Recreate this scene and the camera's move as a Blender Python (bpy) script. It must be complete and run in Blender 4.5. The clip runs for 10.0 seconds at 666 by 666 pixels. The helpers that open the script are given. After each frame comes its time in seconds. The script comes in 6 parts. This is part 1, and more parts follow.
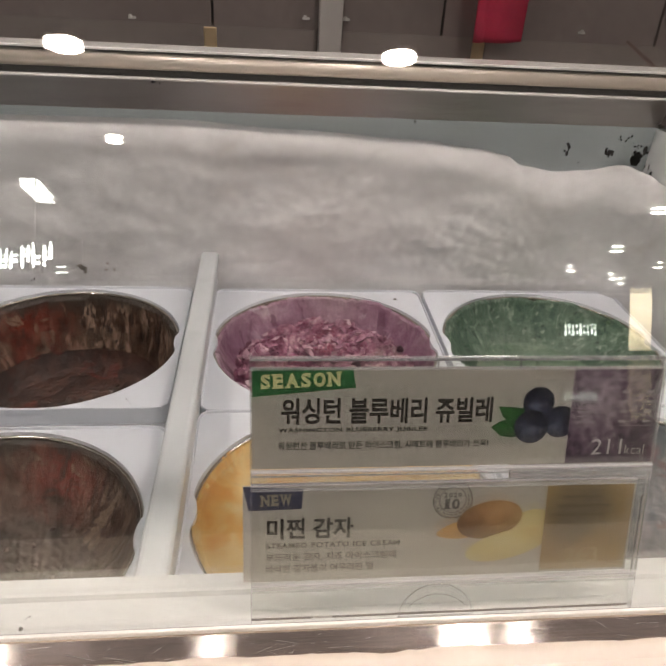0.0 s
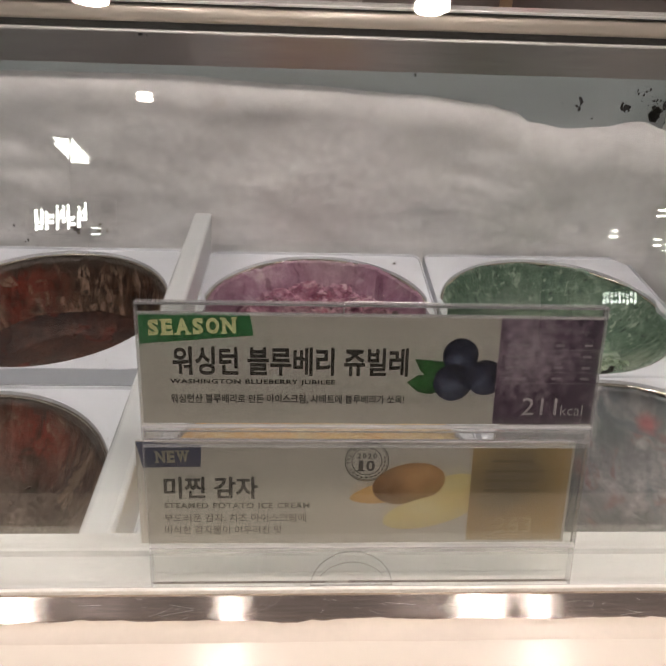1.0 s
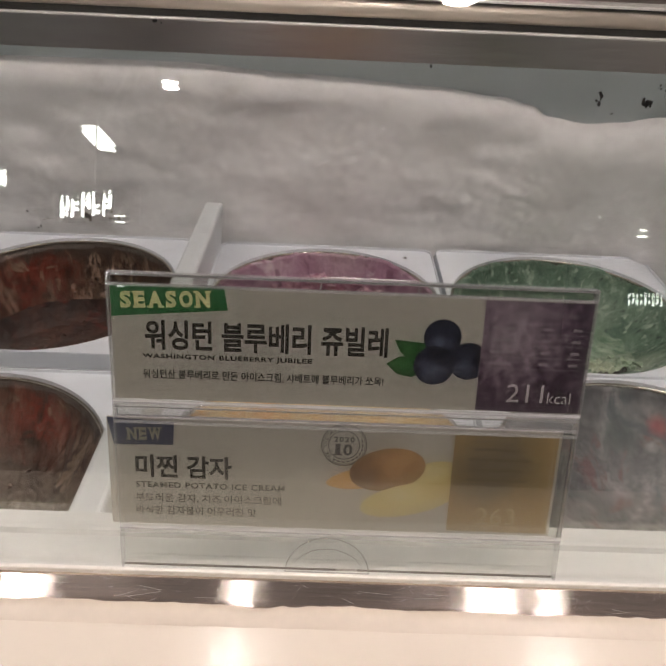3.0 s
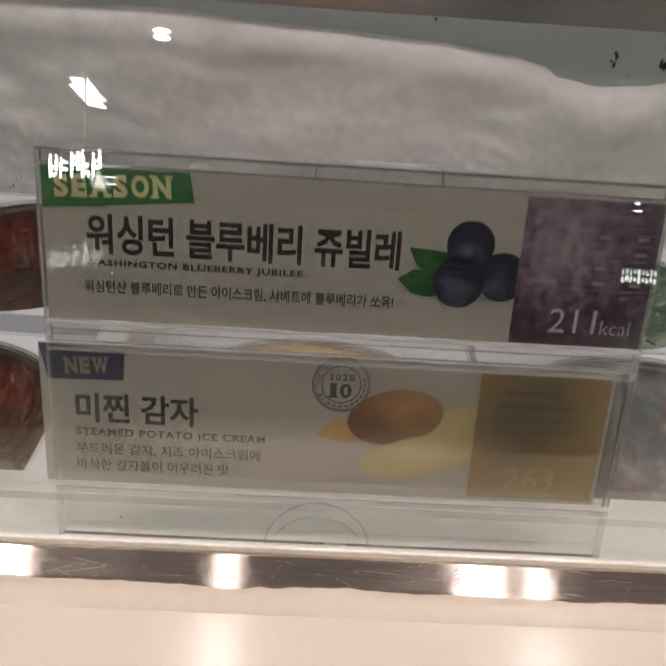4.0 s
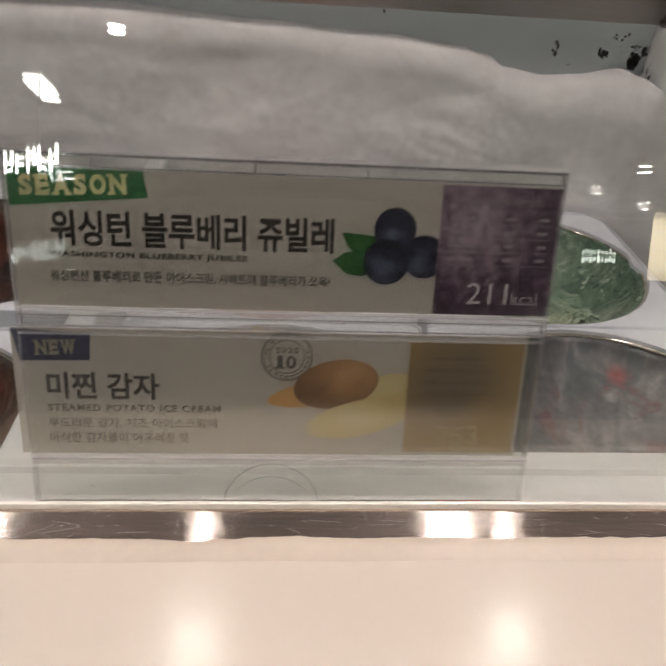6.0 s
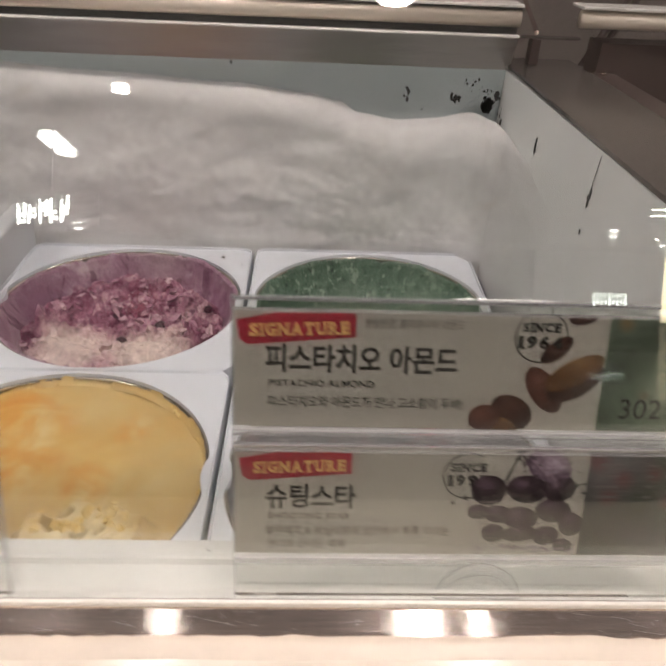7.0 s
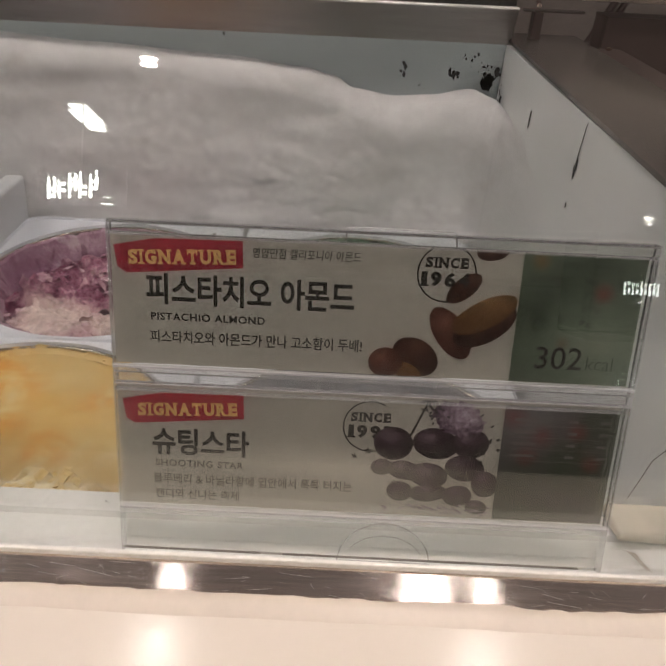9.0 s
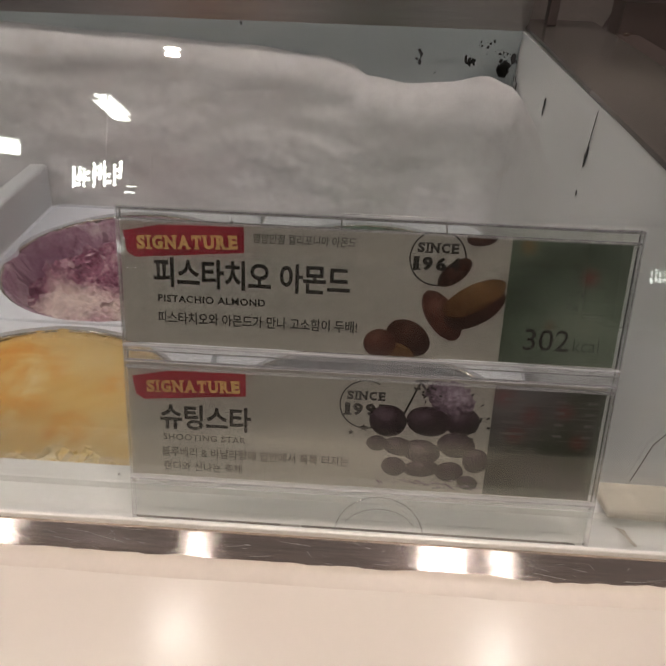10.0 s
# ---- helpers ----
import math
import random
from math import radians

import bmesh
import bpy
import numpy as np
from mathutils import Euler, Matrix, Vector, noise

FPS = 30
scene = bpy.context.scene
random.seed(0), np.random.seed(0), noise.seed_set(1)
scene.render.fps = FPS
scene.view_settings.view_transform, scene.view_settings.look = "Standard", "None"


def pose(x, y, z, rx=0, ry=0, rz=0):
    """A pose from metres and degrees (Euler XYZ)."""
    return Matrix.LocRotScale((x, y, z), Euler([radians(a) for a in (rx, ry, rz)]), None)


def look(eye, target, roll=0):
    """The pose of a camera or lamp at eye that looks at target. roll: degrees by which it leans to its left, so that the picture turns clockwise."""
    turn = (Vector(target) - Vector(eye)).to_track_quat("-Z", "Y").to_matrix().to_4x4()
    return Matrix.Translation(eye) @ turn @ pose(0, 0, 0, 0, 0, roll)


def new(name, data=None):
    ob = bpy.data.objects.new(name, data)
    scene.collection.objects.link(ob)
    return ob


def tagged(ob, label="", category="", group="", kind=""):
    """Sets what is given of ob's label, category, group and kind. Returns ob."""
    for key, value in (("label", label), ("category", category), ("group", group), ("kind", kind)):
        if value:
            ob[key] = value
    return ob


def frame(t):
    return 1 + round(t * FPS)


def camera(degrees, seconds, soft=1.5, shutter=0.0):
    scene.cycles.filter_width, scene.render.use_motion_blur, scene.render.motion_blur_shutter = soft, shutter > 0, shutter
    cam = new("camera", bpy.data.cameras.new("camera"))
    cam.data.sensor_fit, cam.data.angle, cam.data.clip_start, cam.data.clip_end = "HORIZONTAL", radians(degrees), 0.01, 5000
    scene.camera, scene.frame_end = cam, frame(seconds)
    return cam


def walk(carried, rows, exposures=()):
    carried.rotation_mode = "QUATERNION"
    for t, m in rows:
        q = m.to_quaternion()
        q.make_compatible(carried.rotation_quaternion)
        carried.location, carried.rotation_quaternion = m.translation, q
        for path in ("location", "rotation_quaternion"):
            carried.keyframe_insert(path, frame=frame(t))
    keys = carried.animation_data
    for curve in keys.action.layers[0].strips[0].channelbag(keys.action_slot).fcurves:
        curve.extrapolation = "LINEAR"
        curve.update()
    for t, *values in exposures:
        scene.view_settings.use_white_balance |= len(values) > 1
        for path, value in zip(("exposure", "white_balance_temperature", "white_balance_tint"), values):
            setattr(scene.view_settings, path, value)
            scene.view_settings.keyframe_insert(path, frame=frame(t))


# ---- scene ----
cam = camera(54.5, 10.0, soft=1.5, shutter=0.3)

PATH = [
    (0, (-0.1941, -0.1948, 1.2757), (-0.1739, -0.0247, 1.1725), 3.60),
    (0.5, (-0.1592, -0.1857, 1.2640), (-0.1479, -0.0172, 1.1569), 2.60),
    (1, (-0.1445, -0.1840, 1.2573), (-0.1352, -0.0176, 1.1467), 2.40),
    (1.5, (-0.1443, -0.1826, 1.2536), (-0.1358, -0.0168, 1.1422), 2.20),
    (2, (-0.1425, -0.1834, 1.2512), (-0.1333, -0.0176, 1.1397), 2.60),
    (3.5, (-0.1261, -0.1787, 1.2403), (-0.1252, -0.0122, 1.1296), 2.70),
    (4, (-0.1291, -0.1552, 1.2014), (-0.1233, 0.0103, 1.0892), 4.30),
    (4.5, (-0.1402, -0.1504, 1.1869), (-0.1342, 0.0141, 1.0734), 5.40),
    (5, (-0.1436, -0.1528, 1.1859), (-0.1365, 0.0107, 1.0709), 5.60),
    (5.2, (-0.1412, -0.1530, 1.1853), (-0.1348, 0.0104, 1.0702), 5.60),
    (6.3, (-0.0945, -0.1806, 1.2336), (-0.0740, -0.0175, 1.1198), 3.00),
    (6.5, (-0.0478, -0.1751, 1.2510), (-0.0262, -0.0091, 1.1416), 1.80),
    (6.7, (-0.0005, -0.1775, 1.2619), (0.0188, -0.0099, 1.1545), 2.60),
    (7, (0.0624, -0.1725, 1.2486), (0.0705, -0.0061, 1.1379), 2.80),
    (7.5, (0.1079, -0.1728, 1.2351), (0.1066, -0.0088, 1.1206), 2.40),
    (8, (0.1093, -0.1730, 1.2343), (0.1073, -0.0086, 1.1204), 1.80),
    (8.5, (0.1089, -0.1713, 1.2289), (0.1085, -0.0067, 1.1153), 2.20),
    (9, (0.1058, -0.1698, 1.2248), (0.1056, -0.0037, 1.1134), 2.80),
    (9.5, (0.1053, -0.1690, 1.2164), (0.1067, -0.0042, 1.1031), 3.60),
    (10, (0.1140, -0.1790, 1.2290), (0.1072, -0.0152, 1.1144), 1.80),
]
walk(cam, [(t, look(eye, target, roll)) for t, eye, target, roll in PATH], exposures=[(0, 0.22), (0.5, 0.2), (2.0, -0.02), (3.5, -0.05), (4.2, -0.19), (5.2, -0.19), (6.4, -0.17), (6.7, 0.05), (7.0, 0.22), (7.8, -0.06), (9.5, -0.12), (10, -0.26)])

# ---- light of the place: a dim closed shop, lit by its ceiling lamps ----
world = bpy.data.worlds.new("shop_air")
scene.world = world
world.use_nodes = True
world.node_tree.nodes["Background"].inputs["Color"].default_value = (1.0, 0.93, 0.86, 1)
world.node_tree.nodes["Background"].inputs["Strength"].default_value = 0.02
LAMP = 165.0          # radiance of the round downlights
ZP = 0.90             # height of the tub collars
CEIL = 2.70

# ---- materials ----
def nodes_of(name):
    m = bpy.data.materials.new(name)
    m.use_nodes = True
    nt = m.node_tree
    return m, nt, nt.nodes["Principled BSDF"]


def ramp(nt, fac, stops):
    r = nt.nodes.new("ShaderNodeValToRGB")
    while len(r.color_ramp.elements) < len(stops):
        r.color_ramp.elements.new(0.5)
    for e, (p, c) in zip(r.color_ramp.elements, stops):
        e.position, e.color = p, (*c, 1) if len(c) == 3 else c
    nt.links.new(fac, r.inputs["Fac"])
    return r.outputs["Color"]


def noise_tex(nt, scale, detail=4, rough=0.55, stretch=(1, 1, 1), warp=0.0):
    co = nt.nodes.new("ShaderNodeTexCoord")
    mp = nt.nodes.new("ShaderNodeMapping")
    mp.inputs["Scale"].default_value = stretch
    nt.links.new(co.outputs["Object"], mp.inputs["Vector"])
    n = nt.nodes.new("ShaderNodeTexNoise")
    n.inputs["Scale"].default_value, n.inputs["Detail"].default_value, n.inputs["Roughness"].default_value = scale, detail, rough
    n.inputs["Distortion"].default_value = warp
    nt.links.new(mp.outputs["Vector"], n.inputs["Vector"])
    return n.outputs["Fac"]


def add_bump(nt, bsdf, height, strength, distance):
    b = nt.nodes.new("ShaderNodeBump")
    b.inputs["Strength"].default_value, b.inputs["Distance"].default_value = strength, distance
    nt.links.new(height, b.inputs["Height"])
    nt.links.new(b.outputs["Normal"], bsdf.inputs["Normal"])
    return b


def mix(nt, fac, a, b, kind="MIX"):
    m = nt.nodes.new("ShaderNodeMix")
    m.data_type, m.blend_type = "RGBA", kind
    for sock, v in ((m.inputs[0], fac), (m.inputs[6], a), (m.inputs[7], b)):
        if isinstance(v, (int, float)):
            sock.default_value = v
        elif isinstance(v, tuple):
            sock.default_value = (*v, 1)
        else:
            nt.links.new(v, sock)
    return m.outputs[2]


def plain(name, base, rough=0.5, metal=0.0, scale=30, vary=0.12, fine=400, bump=0.05, dist=0.001, stretch=(1, 1, 1), coat=0.0, sub=0.0, deep=0.1):
    """A surface with broad stains and fine grain round one base colour."""
    m, nt, b = nodes_of(name)
    lo = tuple(c * (1 - vary) for c in base)
    hi = tuple(min(1, c * (1 + vary)) for c in base)
    broad = ramp(nt, noise_tex(nt, scale, stretch=stretch), [(0.3, lo), (0.7, hi)])
    grain = noise_tex(nt, fine, 3, stretch=stretch)
    tone = ramp(nt, grain, [(0.35, (1 - deep, 1 - deep, 1 - deep)), (0.65, (1, 1, 1))])
    nt.links.new(mix(nt, 1.0, broad, tone, "MULTIPLY"), b.inputs["Base Color"])
    b.inputs["Roughness"].default_value, b.inputs["Metallic"].default_value = rough, metal
    b.inputs["Coat Weight"].default_value = coat
    b.inputs["Coat Roughness"].default_value = 0.08
    if sub:
        b.inputs["Subsurface Weight"].default_value = sub
        b.inputs["Subsurface Radius"].default_value = (0.004, 0.003, 0.002)
    add_bump(nt, b, grain, bump, dist)
    return m


def glass_like(name, tint, ior=1.5, rough=0.0, scratch=0.0, sheen=(1, 1, 1)):
    m, nt, b = nodes_of(name)
    nt.nodes.remove(b)
    clear = nt.nodes.new("ShaderNodeBsdfTransparent")
    clear.inputs["Color"].default_value = (*tint, 1)
    gloss = nt.nodes.new("ShaderNodeBsdfGlossy")
    gloss.inputs["Color"].default_value = (*sheen, 1)
    gloss.inputs["Roughness"].default_value = rough
    fres = nt.nodes.new("ShaderNodeFresnel")
    fres.inputs["IOR"].default_value = ior
    both = nt.nodes.new("ShaderNodeMixShader")
    nt.links.new(fres.outputs["Fac"], both.inputs[0])
    nt.links.new(clear.outputs[0], both.inputs[1])
    nt.links.new(gloss.outputs[0], both.inputs[2])
    nt.links.new(both.outputs[0], nt.nodes["Material Output"].inputs["Surface"])
    if scratch:
        bp = nt.nodes.new("ShaderNodeBump")
        bp.inputs["Strength"].default_value, bp.inputs["Distance"].default_value = scratch, 0.0005
        nt.links.new(noise_tex(nt, 60, 3), bp.inputs["Height"])
        nt.links.new(bp.outputs["Normal"], gloss.inputs["Normal"])
        nt.links.new(bp.outputs["Normal"], fres.inputs["Normal"])
    return m


def glowing(name, colour, strength):
    m, nt, b = nodes_of(name)
    nt.nodes.remove(b)
    e = nt.nodes.new("ShaderNodeEmission")
    e.inputs["Color"].default_value, e.inputs["Strength"].default_value = (*colour, 1), strength
    nt.links.new(e.outputs[0], nt.nodes["Material Output"].inputs["Surface"])
    return m


def swirled(name, stops, scale, rough=0.55, bump=0.6, dist=0.004, warp=1.2, stretch=(1, 1, 1), fine=140, coat=0.0, grain=0.4):
    """Ice cream: ribbons of several colours, broken up by finer streaks, and a rough, scraped relief."""
    m, nt, b = nodes_of(name)
    big = noise_tex(nt, scale, 6, 0.6, stretch, warp)
    small = noise_tex(nt, scale * 4.5, 6, 0.65, stretch, warp * 0.6)
    both = nt.nodes.new("ShaderNodeMix")
    both.inputs[0].default_value = grain
    nt.links.new(big, both.inputs[2])
    nt.links.new(small, both.inputs[3])
    nt.links.new(ramp(nt, both.outputs[0], stops), b.inputs["Base Color"])
    b.inputs["Roughness"].default_value = rough
    b.inputs["Coat Weight"].default_value = coat
    b.inputs["Coat Roughness"].default_value = 0.25
    b.inputs["Subsurface Weight"].default_value = 0.0
    rel = nt.nodes.new("ShaderNodeMath")
    rel.operation = "MULTIPLY_ADD"
    nt.links.new(noise_tex(nt, fine, 5, 0.65, stretch), rel.inputs[0])
    rel.inputs[1].default_value = 0.7
    nt.links.new(both.outputs[0], rel.inputs[2])
    add_bump(nt, b, rel.outputs[0], bump, dist)
    return m


M = {}
M["collar"] = plain("white_plastic", (0.71, 0.735, 0.79), 0.32, scale=14, vary=0.04, bump=0.03)
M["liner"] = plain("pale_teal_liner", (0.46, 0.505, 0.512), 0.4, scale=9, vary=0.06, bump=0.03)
# end liner: base raised to carry the light that falls short there
M["side_liner"] = plain("brightened_liner", (0.86, 0.87, 0.865), 0.35, scale=7, vary=0.07, bump=0.03)
M["ledge"] = plain("white_sill", (0.64, 0.64, 0.635), 0.35, scale=12, vary=0.04, bump=0.03)
M["divider"] = plain("white_divider", (0.60, 0.62, 0.635), 0.35, scale=12, vary=0.06, bump=0.03)
M["steel"] = plain("brushed_steel", (0.62, 0.53, 0.485), 0.15, 1.0, scale=26, vary=0.10, fine=1500, bump=0.05, dist=0.0001, stretch=(0.03, 1, 1), deep=0.25)
nt = M["steel"].node_tree
bs = nt.nodes["Principled BSDF"]
bs.inputs["Anisotropic"].default_value = 0.98
bs.inputs["Metallic"].default_value = 0.82
scuff = noise_tex(nt, 500, 4, 0.7, (0.15, 1.0, 1.0), 0.8)
nt.links.new(ramp(nt, scuff, [(0.40, (0.13, 0.13, 0.13)), (0.70, (0.19, 0.19, 0.19))]), bs.inputs["Roughness"])
tg = nt.nodes.new("ShaderNodeTangent")
tg.direction_type, tg.uv_map = "UV_MAP", "brush"
nt.links.new(tg.outputs["Tangent"], bs.inputs["Tangent"])
M["band"] = plain("satin_steel", (0.47, 0.435, 0.42), 0.36, 1.0, scale=7, vary=0.14, fine=200, bump=0.05, dist=0.0006, stretch=(0.1, 1, 1))
M["umber"] = plain("dark_umber", (0.085, 0.060, 0.055), 0.40, scale=8, vary=0.25, fine=120)
# dark base and broad mottling stand for what the end steel reflects
M["end_steel"] = plain("dark_reflection_steel", (0.135, 0.117, 0.106), 0.24, 0.4, scale=6, vary=0.45, fine=200, bump=0.05, dist=0.0006)
M["rail"] = plain("polished_rail", (0.80, 0.70, 0.60), 0.36, 0.35, scale=10, vary=0.08, fine=200, bump=0.03, stretch=(0.05, 1, 1))
# near-white, low-metal base holds the lamp reflection along the trims
M["chrome"] = plain("lamplit_trim", (0.95, 0.92, 0.88), 0.22, 0.25, scale=10, vary=0.05, bump=0.02)
M["stay"] = plain("polished_stay", (0.80, 0.66, 0.58), 0.10, 1.0, scale=20, vary=0.1)
M["scratch"] = plain("pale_scratch", (0.60, 0.54, 0.50), 0.35, 0.7, scale=90, vary=0.2)
M["gasket"] = plain("grey_gasket", (0.20, 0.185, 0.17), 0.5, scale=30, vary=0.15)
# wall joints and plinth, and the shade laid in black round the rail
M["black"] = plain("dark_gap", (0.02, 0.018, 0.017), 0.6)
M["channel"] = plain("grey_channel", (0.33, 0.34, 0.36), 0.5, scale=12, vary=0.1)
M["bead"] = plain("beige_sealant", (0.74, 0.64, 0.545), 0.4, scale=40, vary=0.03, fine=300, bump=0.0, deep=0.03)
M["stone"] = plain("cream_stone", (0.80, 0.71, 0.62), 0.14, scale=3, vary=0.015, fine=300, bump=0.0, deep=0.01)
M["glass"] = glass_like("clear_pane", (0.985, 0.99, 0.985), 1.68, sheen=(1.0, 1.0, 0.93))
M["acrylic"] = glass_like("clear_acrylic", (0.965, 0.97, 0.955), 1.49, 0.02, 0.03)
M["paper"] = plain("card_paper", (0.41, 0.378, 0.343), 0.6, scale=20, vary=0.02, bump=0.01)
M["ink"] = plain("black_ink", (0.028, 0.024, 0.022), 0.5, vary=0.05, bump=0.0)
M["grey_ink"] = plain("grey_ink", (0.075, 0.07, 0.066), 0.5, vary=0.05, bump=0.0)
M["green"] = plain("green_sticker", (0.03, 0.155, 0.05), 0.4, scale=60, vary=0.1)
M["gold"] = plain("pale_gold_ink", (0.62, 0.56, 0.30), 0.4)
# gold letters of the lower sticker, dulled for the glass haze over them
M["hazed_gold"] = plain("hazed_gold_ink", (0.30, 0.27, 0.20), 0.4)
M["red"] = plain("red_sticker", (0.38, 0.03, 0.055), 0.4, scale=60, vary=0.08)
M["yellow_ink"] = plain("yellow_ink", (0.66, 0.46, 0.17), 0.4)
M["navy"] = plain("navy_sticker", (0.035, 0.040, 0.085), 0.4, scale=60, vary=0.1)
M["white_ink"] = plain("white_ink", (0.50, 0.48, 0.47), 0.4)
M["olive_bar"] = plain("olive_bar_ink", (0.16, 0.125, 0.075), 0.5)
M["faint_green"] = plain("faint_green_ink", (0.045, 0.05, 0.042), 0.5)
M["faint_ink"] = plain("faint_ink", (0.27, 0.235, 0.255), 0.5)
M["faint_red"] = plain("faint_red_ink", (0.17, 0.145, 0.145), 0.5)
M["pale_ochre"] = plain("pale_ochre_ink", (0.42, 0.335, 0.20), 0.5)
M["wall"] = plain("brown_panel", (0.195, 0.160, 0.150), 0.22, scale=2.5, vary=0.2, fine=40, bump=0.02)
M["brass"] = plain("lamp_streak_brass", (0.72, 0.53, 0.32), 0.35, 0.6, scale=20, vary=0.1, fine=300, bump=0.03, stretch=(1, 1, 0.1))
M["low_wall"] = plain("taupe_panel", (0.235, 0.200, 0.185), 0.25, scale=3, vary=0.12, fine=60, bump=0.01)
M["pale"] = plain("pale_post", (0.52, 0.48, 0.45), 0.4, scale=8, vary=0.06)
M["pink"] = plain("pink_cloth", (0.70, 0.05, 0.12), 0.7, scale=18, vary=0.15, fine=600, bump=0.2)
M["floor"] = plain("brown_floor", (0.12, 0.10, 0.09), 0.35, scale=3, vary=0.2, fine=40)
M["room"] = plain("shop_wall", (0.22, 0.19, 0.17), 0.6, scale=2, vary=0.1)
M["ceiling"] = plain("ceiling_paint", (0.20, 0.18, 0.17), 0.7, scale=2, vary=0.05)
M["dark"] = plain("dark_fabric", (0.03, 0.026, 0.024), 0.7, scale=20, vary=0.2)
M["carton"] = plain("tub_carton", (0.085, 0.066, 0.054), 0.4, scale=20, vary=0.15)
M["lamp"] = glowing("lamp_glow", (1.0, 0.868, 0.818), LAMP)
M["lamp_soft"] = glowing("lamp_glow_soft", (1.0, 0.94, 0.88), 84)
M["sign_glow"] = glowing("sign_glow", (0.95, 1.0, 0.98), 25)
M["kiosk_glow"] = glowing("kiosk_glow", (0.90, 1.0, 0.96), 9)
M["panel_glow"] = glowing("panel_glow", (0.97, 1.0, 0.98), 22)
M["tube_glow"] = glowing("tube_glow", (1.0, 0.93, 0.92), 10)
M["door_glow"] = glowing("door_glow", (1.0, 0.82, 0.58), 4)


# ---- mesh helpers ----
def obj(name, bm, material, parent=None, smooth=False):
    me = bpy.data.meshes.new(name)
    bm.to_mesh(me)
    bm.free()
    me.materials.append(material)
    if smooth:
        for p in me.polygons:
            p.use_smooth = True
    ob = new(name, me)
    if parent:
        ob.parent = parent
        ob.matrix_parent_inverse = parent.matrix_world.inverted()
    return ob


def part(name, bm, material, parent, label="", smooth=False):
    ob = obj(name, bm, material, parent, smooth)
    if label:
        tagged(ob, label)
    return ob


def base(name, place, label, category, group="", kind=""):
    ob = new(name)
    ob.location = place
    ob.matrix_world = Matrix.Translation(place)
    return tagged(ob, label, category, group, kind)


def box(x0, x1, y0, y1, z0, z1, bevel=0.0, seg=2, bm=None):
    own = bm or bmesh.new()
    made = bmesh.ops.create_cube(own, size=1)["verts"]
    for v in made:
        v.co = Vector(((x0, x1)[v.co.x > 0], (y0, y1)[v.co.y > 0], (z0, z1)[v.co.z > 0]))
    if bevel:
        edges = {e for v in made for e in v.link_edges}
        bmesh.ops.bevel(own, geom=list(edges), offset=bevel, segments=seg, profile=0.5, affect="EDGES")
    return own


def prism(points, x0, x1, bevel=0.0):
    """A profile in (y, z), run along x."""
    bm = bmesh.new()
    a = [bm.verts.new((x0, y, z)) for y, z in points]
    b = [bm.verts.new((x1, y, z)) for y, z in points]
    n = len(points)
    bm.faces.new(a)
    bm.faces.new(b[::-1])
    for i in range(n):
        bm.faces.new((a[i], b[i], b[(i + 1) % n], a[(i + 1) % n]))
    bmesh.ops.recalc_face_normals(bm, faces=bm.faces)
    if bevel:
        bmesh.ops.bevel(bm, geom=list(bm.edges), offset=bevel, segments=2, profile=0.5, affect="EDGES")
    return bm


def tube(points, r, sides=12, bm=None):
    own = bm or bmesh.new()
    rings = []
    for i, p in enumerate(points):
        p = Vector(p)
        way = (Vector(points[min(i + 1, len(points) - 1)]) - Vector(points[max(i - 1, 0)])).normalized()
        u = way.orthogonal().normalized() if i == 0 else (rings[-1][1] - way * rings[-1][1].dot(way)).normalized()
        w = way.cross(u)
        ring = [own.verts.new(p + r * (math.cos(2 * math.pi * k / sides) * u + math.sin(2 * math.pi * k / sides) * w)) for k in range(sides)]
        rings.append((ring, u))
    for (a, _), (b, _) in zip(rings, rings[1:]):
        for k in range(sides):
            own.faces.new((a[k], a[(k + 1) % sides], b[(k + 1) % sides], b[k]))
    own.faces.new(rings[0][0][::-1])
    own.faces.new(rings[-1][0])
    return own


def face_out(bm):
    """Both sheets of a thin clear plate face the customer."""
    bm.normal_update()
    bmesh.ops.reverse_faces(bm, faces=[f for f in bm.faces if f.normal.y > 0.3])
    return bm


def disc(c, r, h, sides=32, rx=None):
    bm = bmesh.new()
    bmesh.ops.create_cone(bm, cap_ends=True, segments=sides, radius1=r, radius2=r, depth=h)
    bmesh.ops.translate(bm, verts=bm.verts, vec=c)
    return bm


# ---- the shop round the freezer ----
X0, X1, Y0, Y1 = -9.0, 16.0, -27.0, 1.62
tagged(obj("floor", box(X0, X1, Y0, Y1, -0.1, 0.0), M["floor"]), "dark brown glossy shop floor", "floor", kind="structure")
tagged(obj("ceiling", box(X0, X1, Y0, Y1 + 0.2, CEIL, CEIL + 0.1), M["ceiling"]), "grey painted shop ceiling", "ceiling", kind="structure")
tagged(obj("wall_west", box(X0 - 0.1, X0, Y0, Y1 + 0.1, 0, CEIL), M["room"]), "plain grey brown shop wall", "wall", kind="structure")
tagged(obj("wall_east", box(X1, X1 + 0.1, Y0, Y1 + 0.1, 0, CEIL), M["room"]), "plain grey brown shop wall", "wall", kind="structure")
tagged(obj("wall_south", box(X0, X1, Y0 - 0.1, Y0, 0, CEIL), M["room"]), "plain grey brown shop wall", "wall", kind="structure")
wall_n = base("wall_north", (0, Y1, 0), "dark brown glossy panelled wall behind the counter", "wall", kind="structure")
part("backing", box(X0, X1, Y1, Y1 + 0.1, 0, CEIL), M["black"], wall_n)
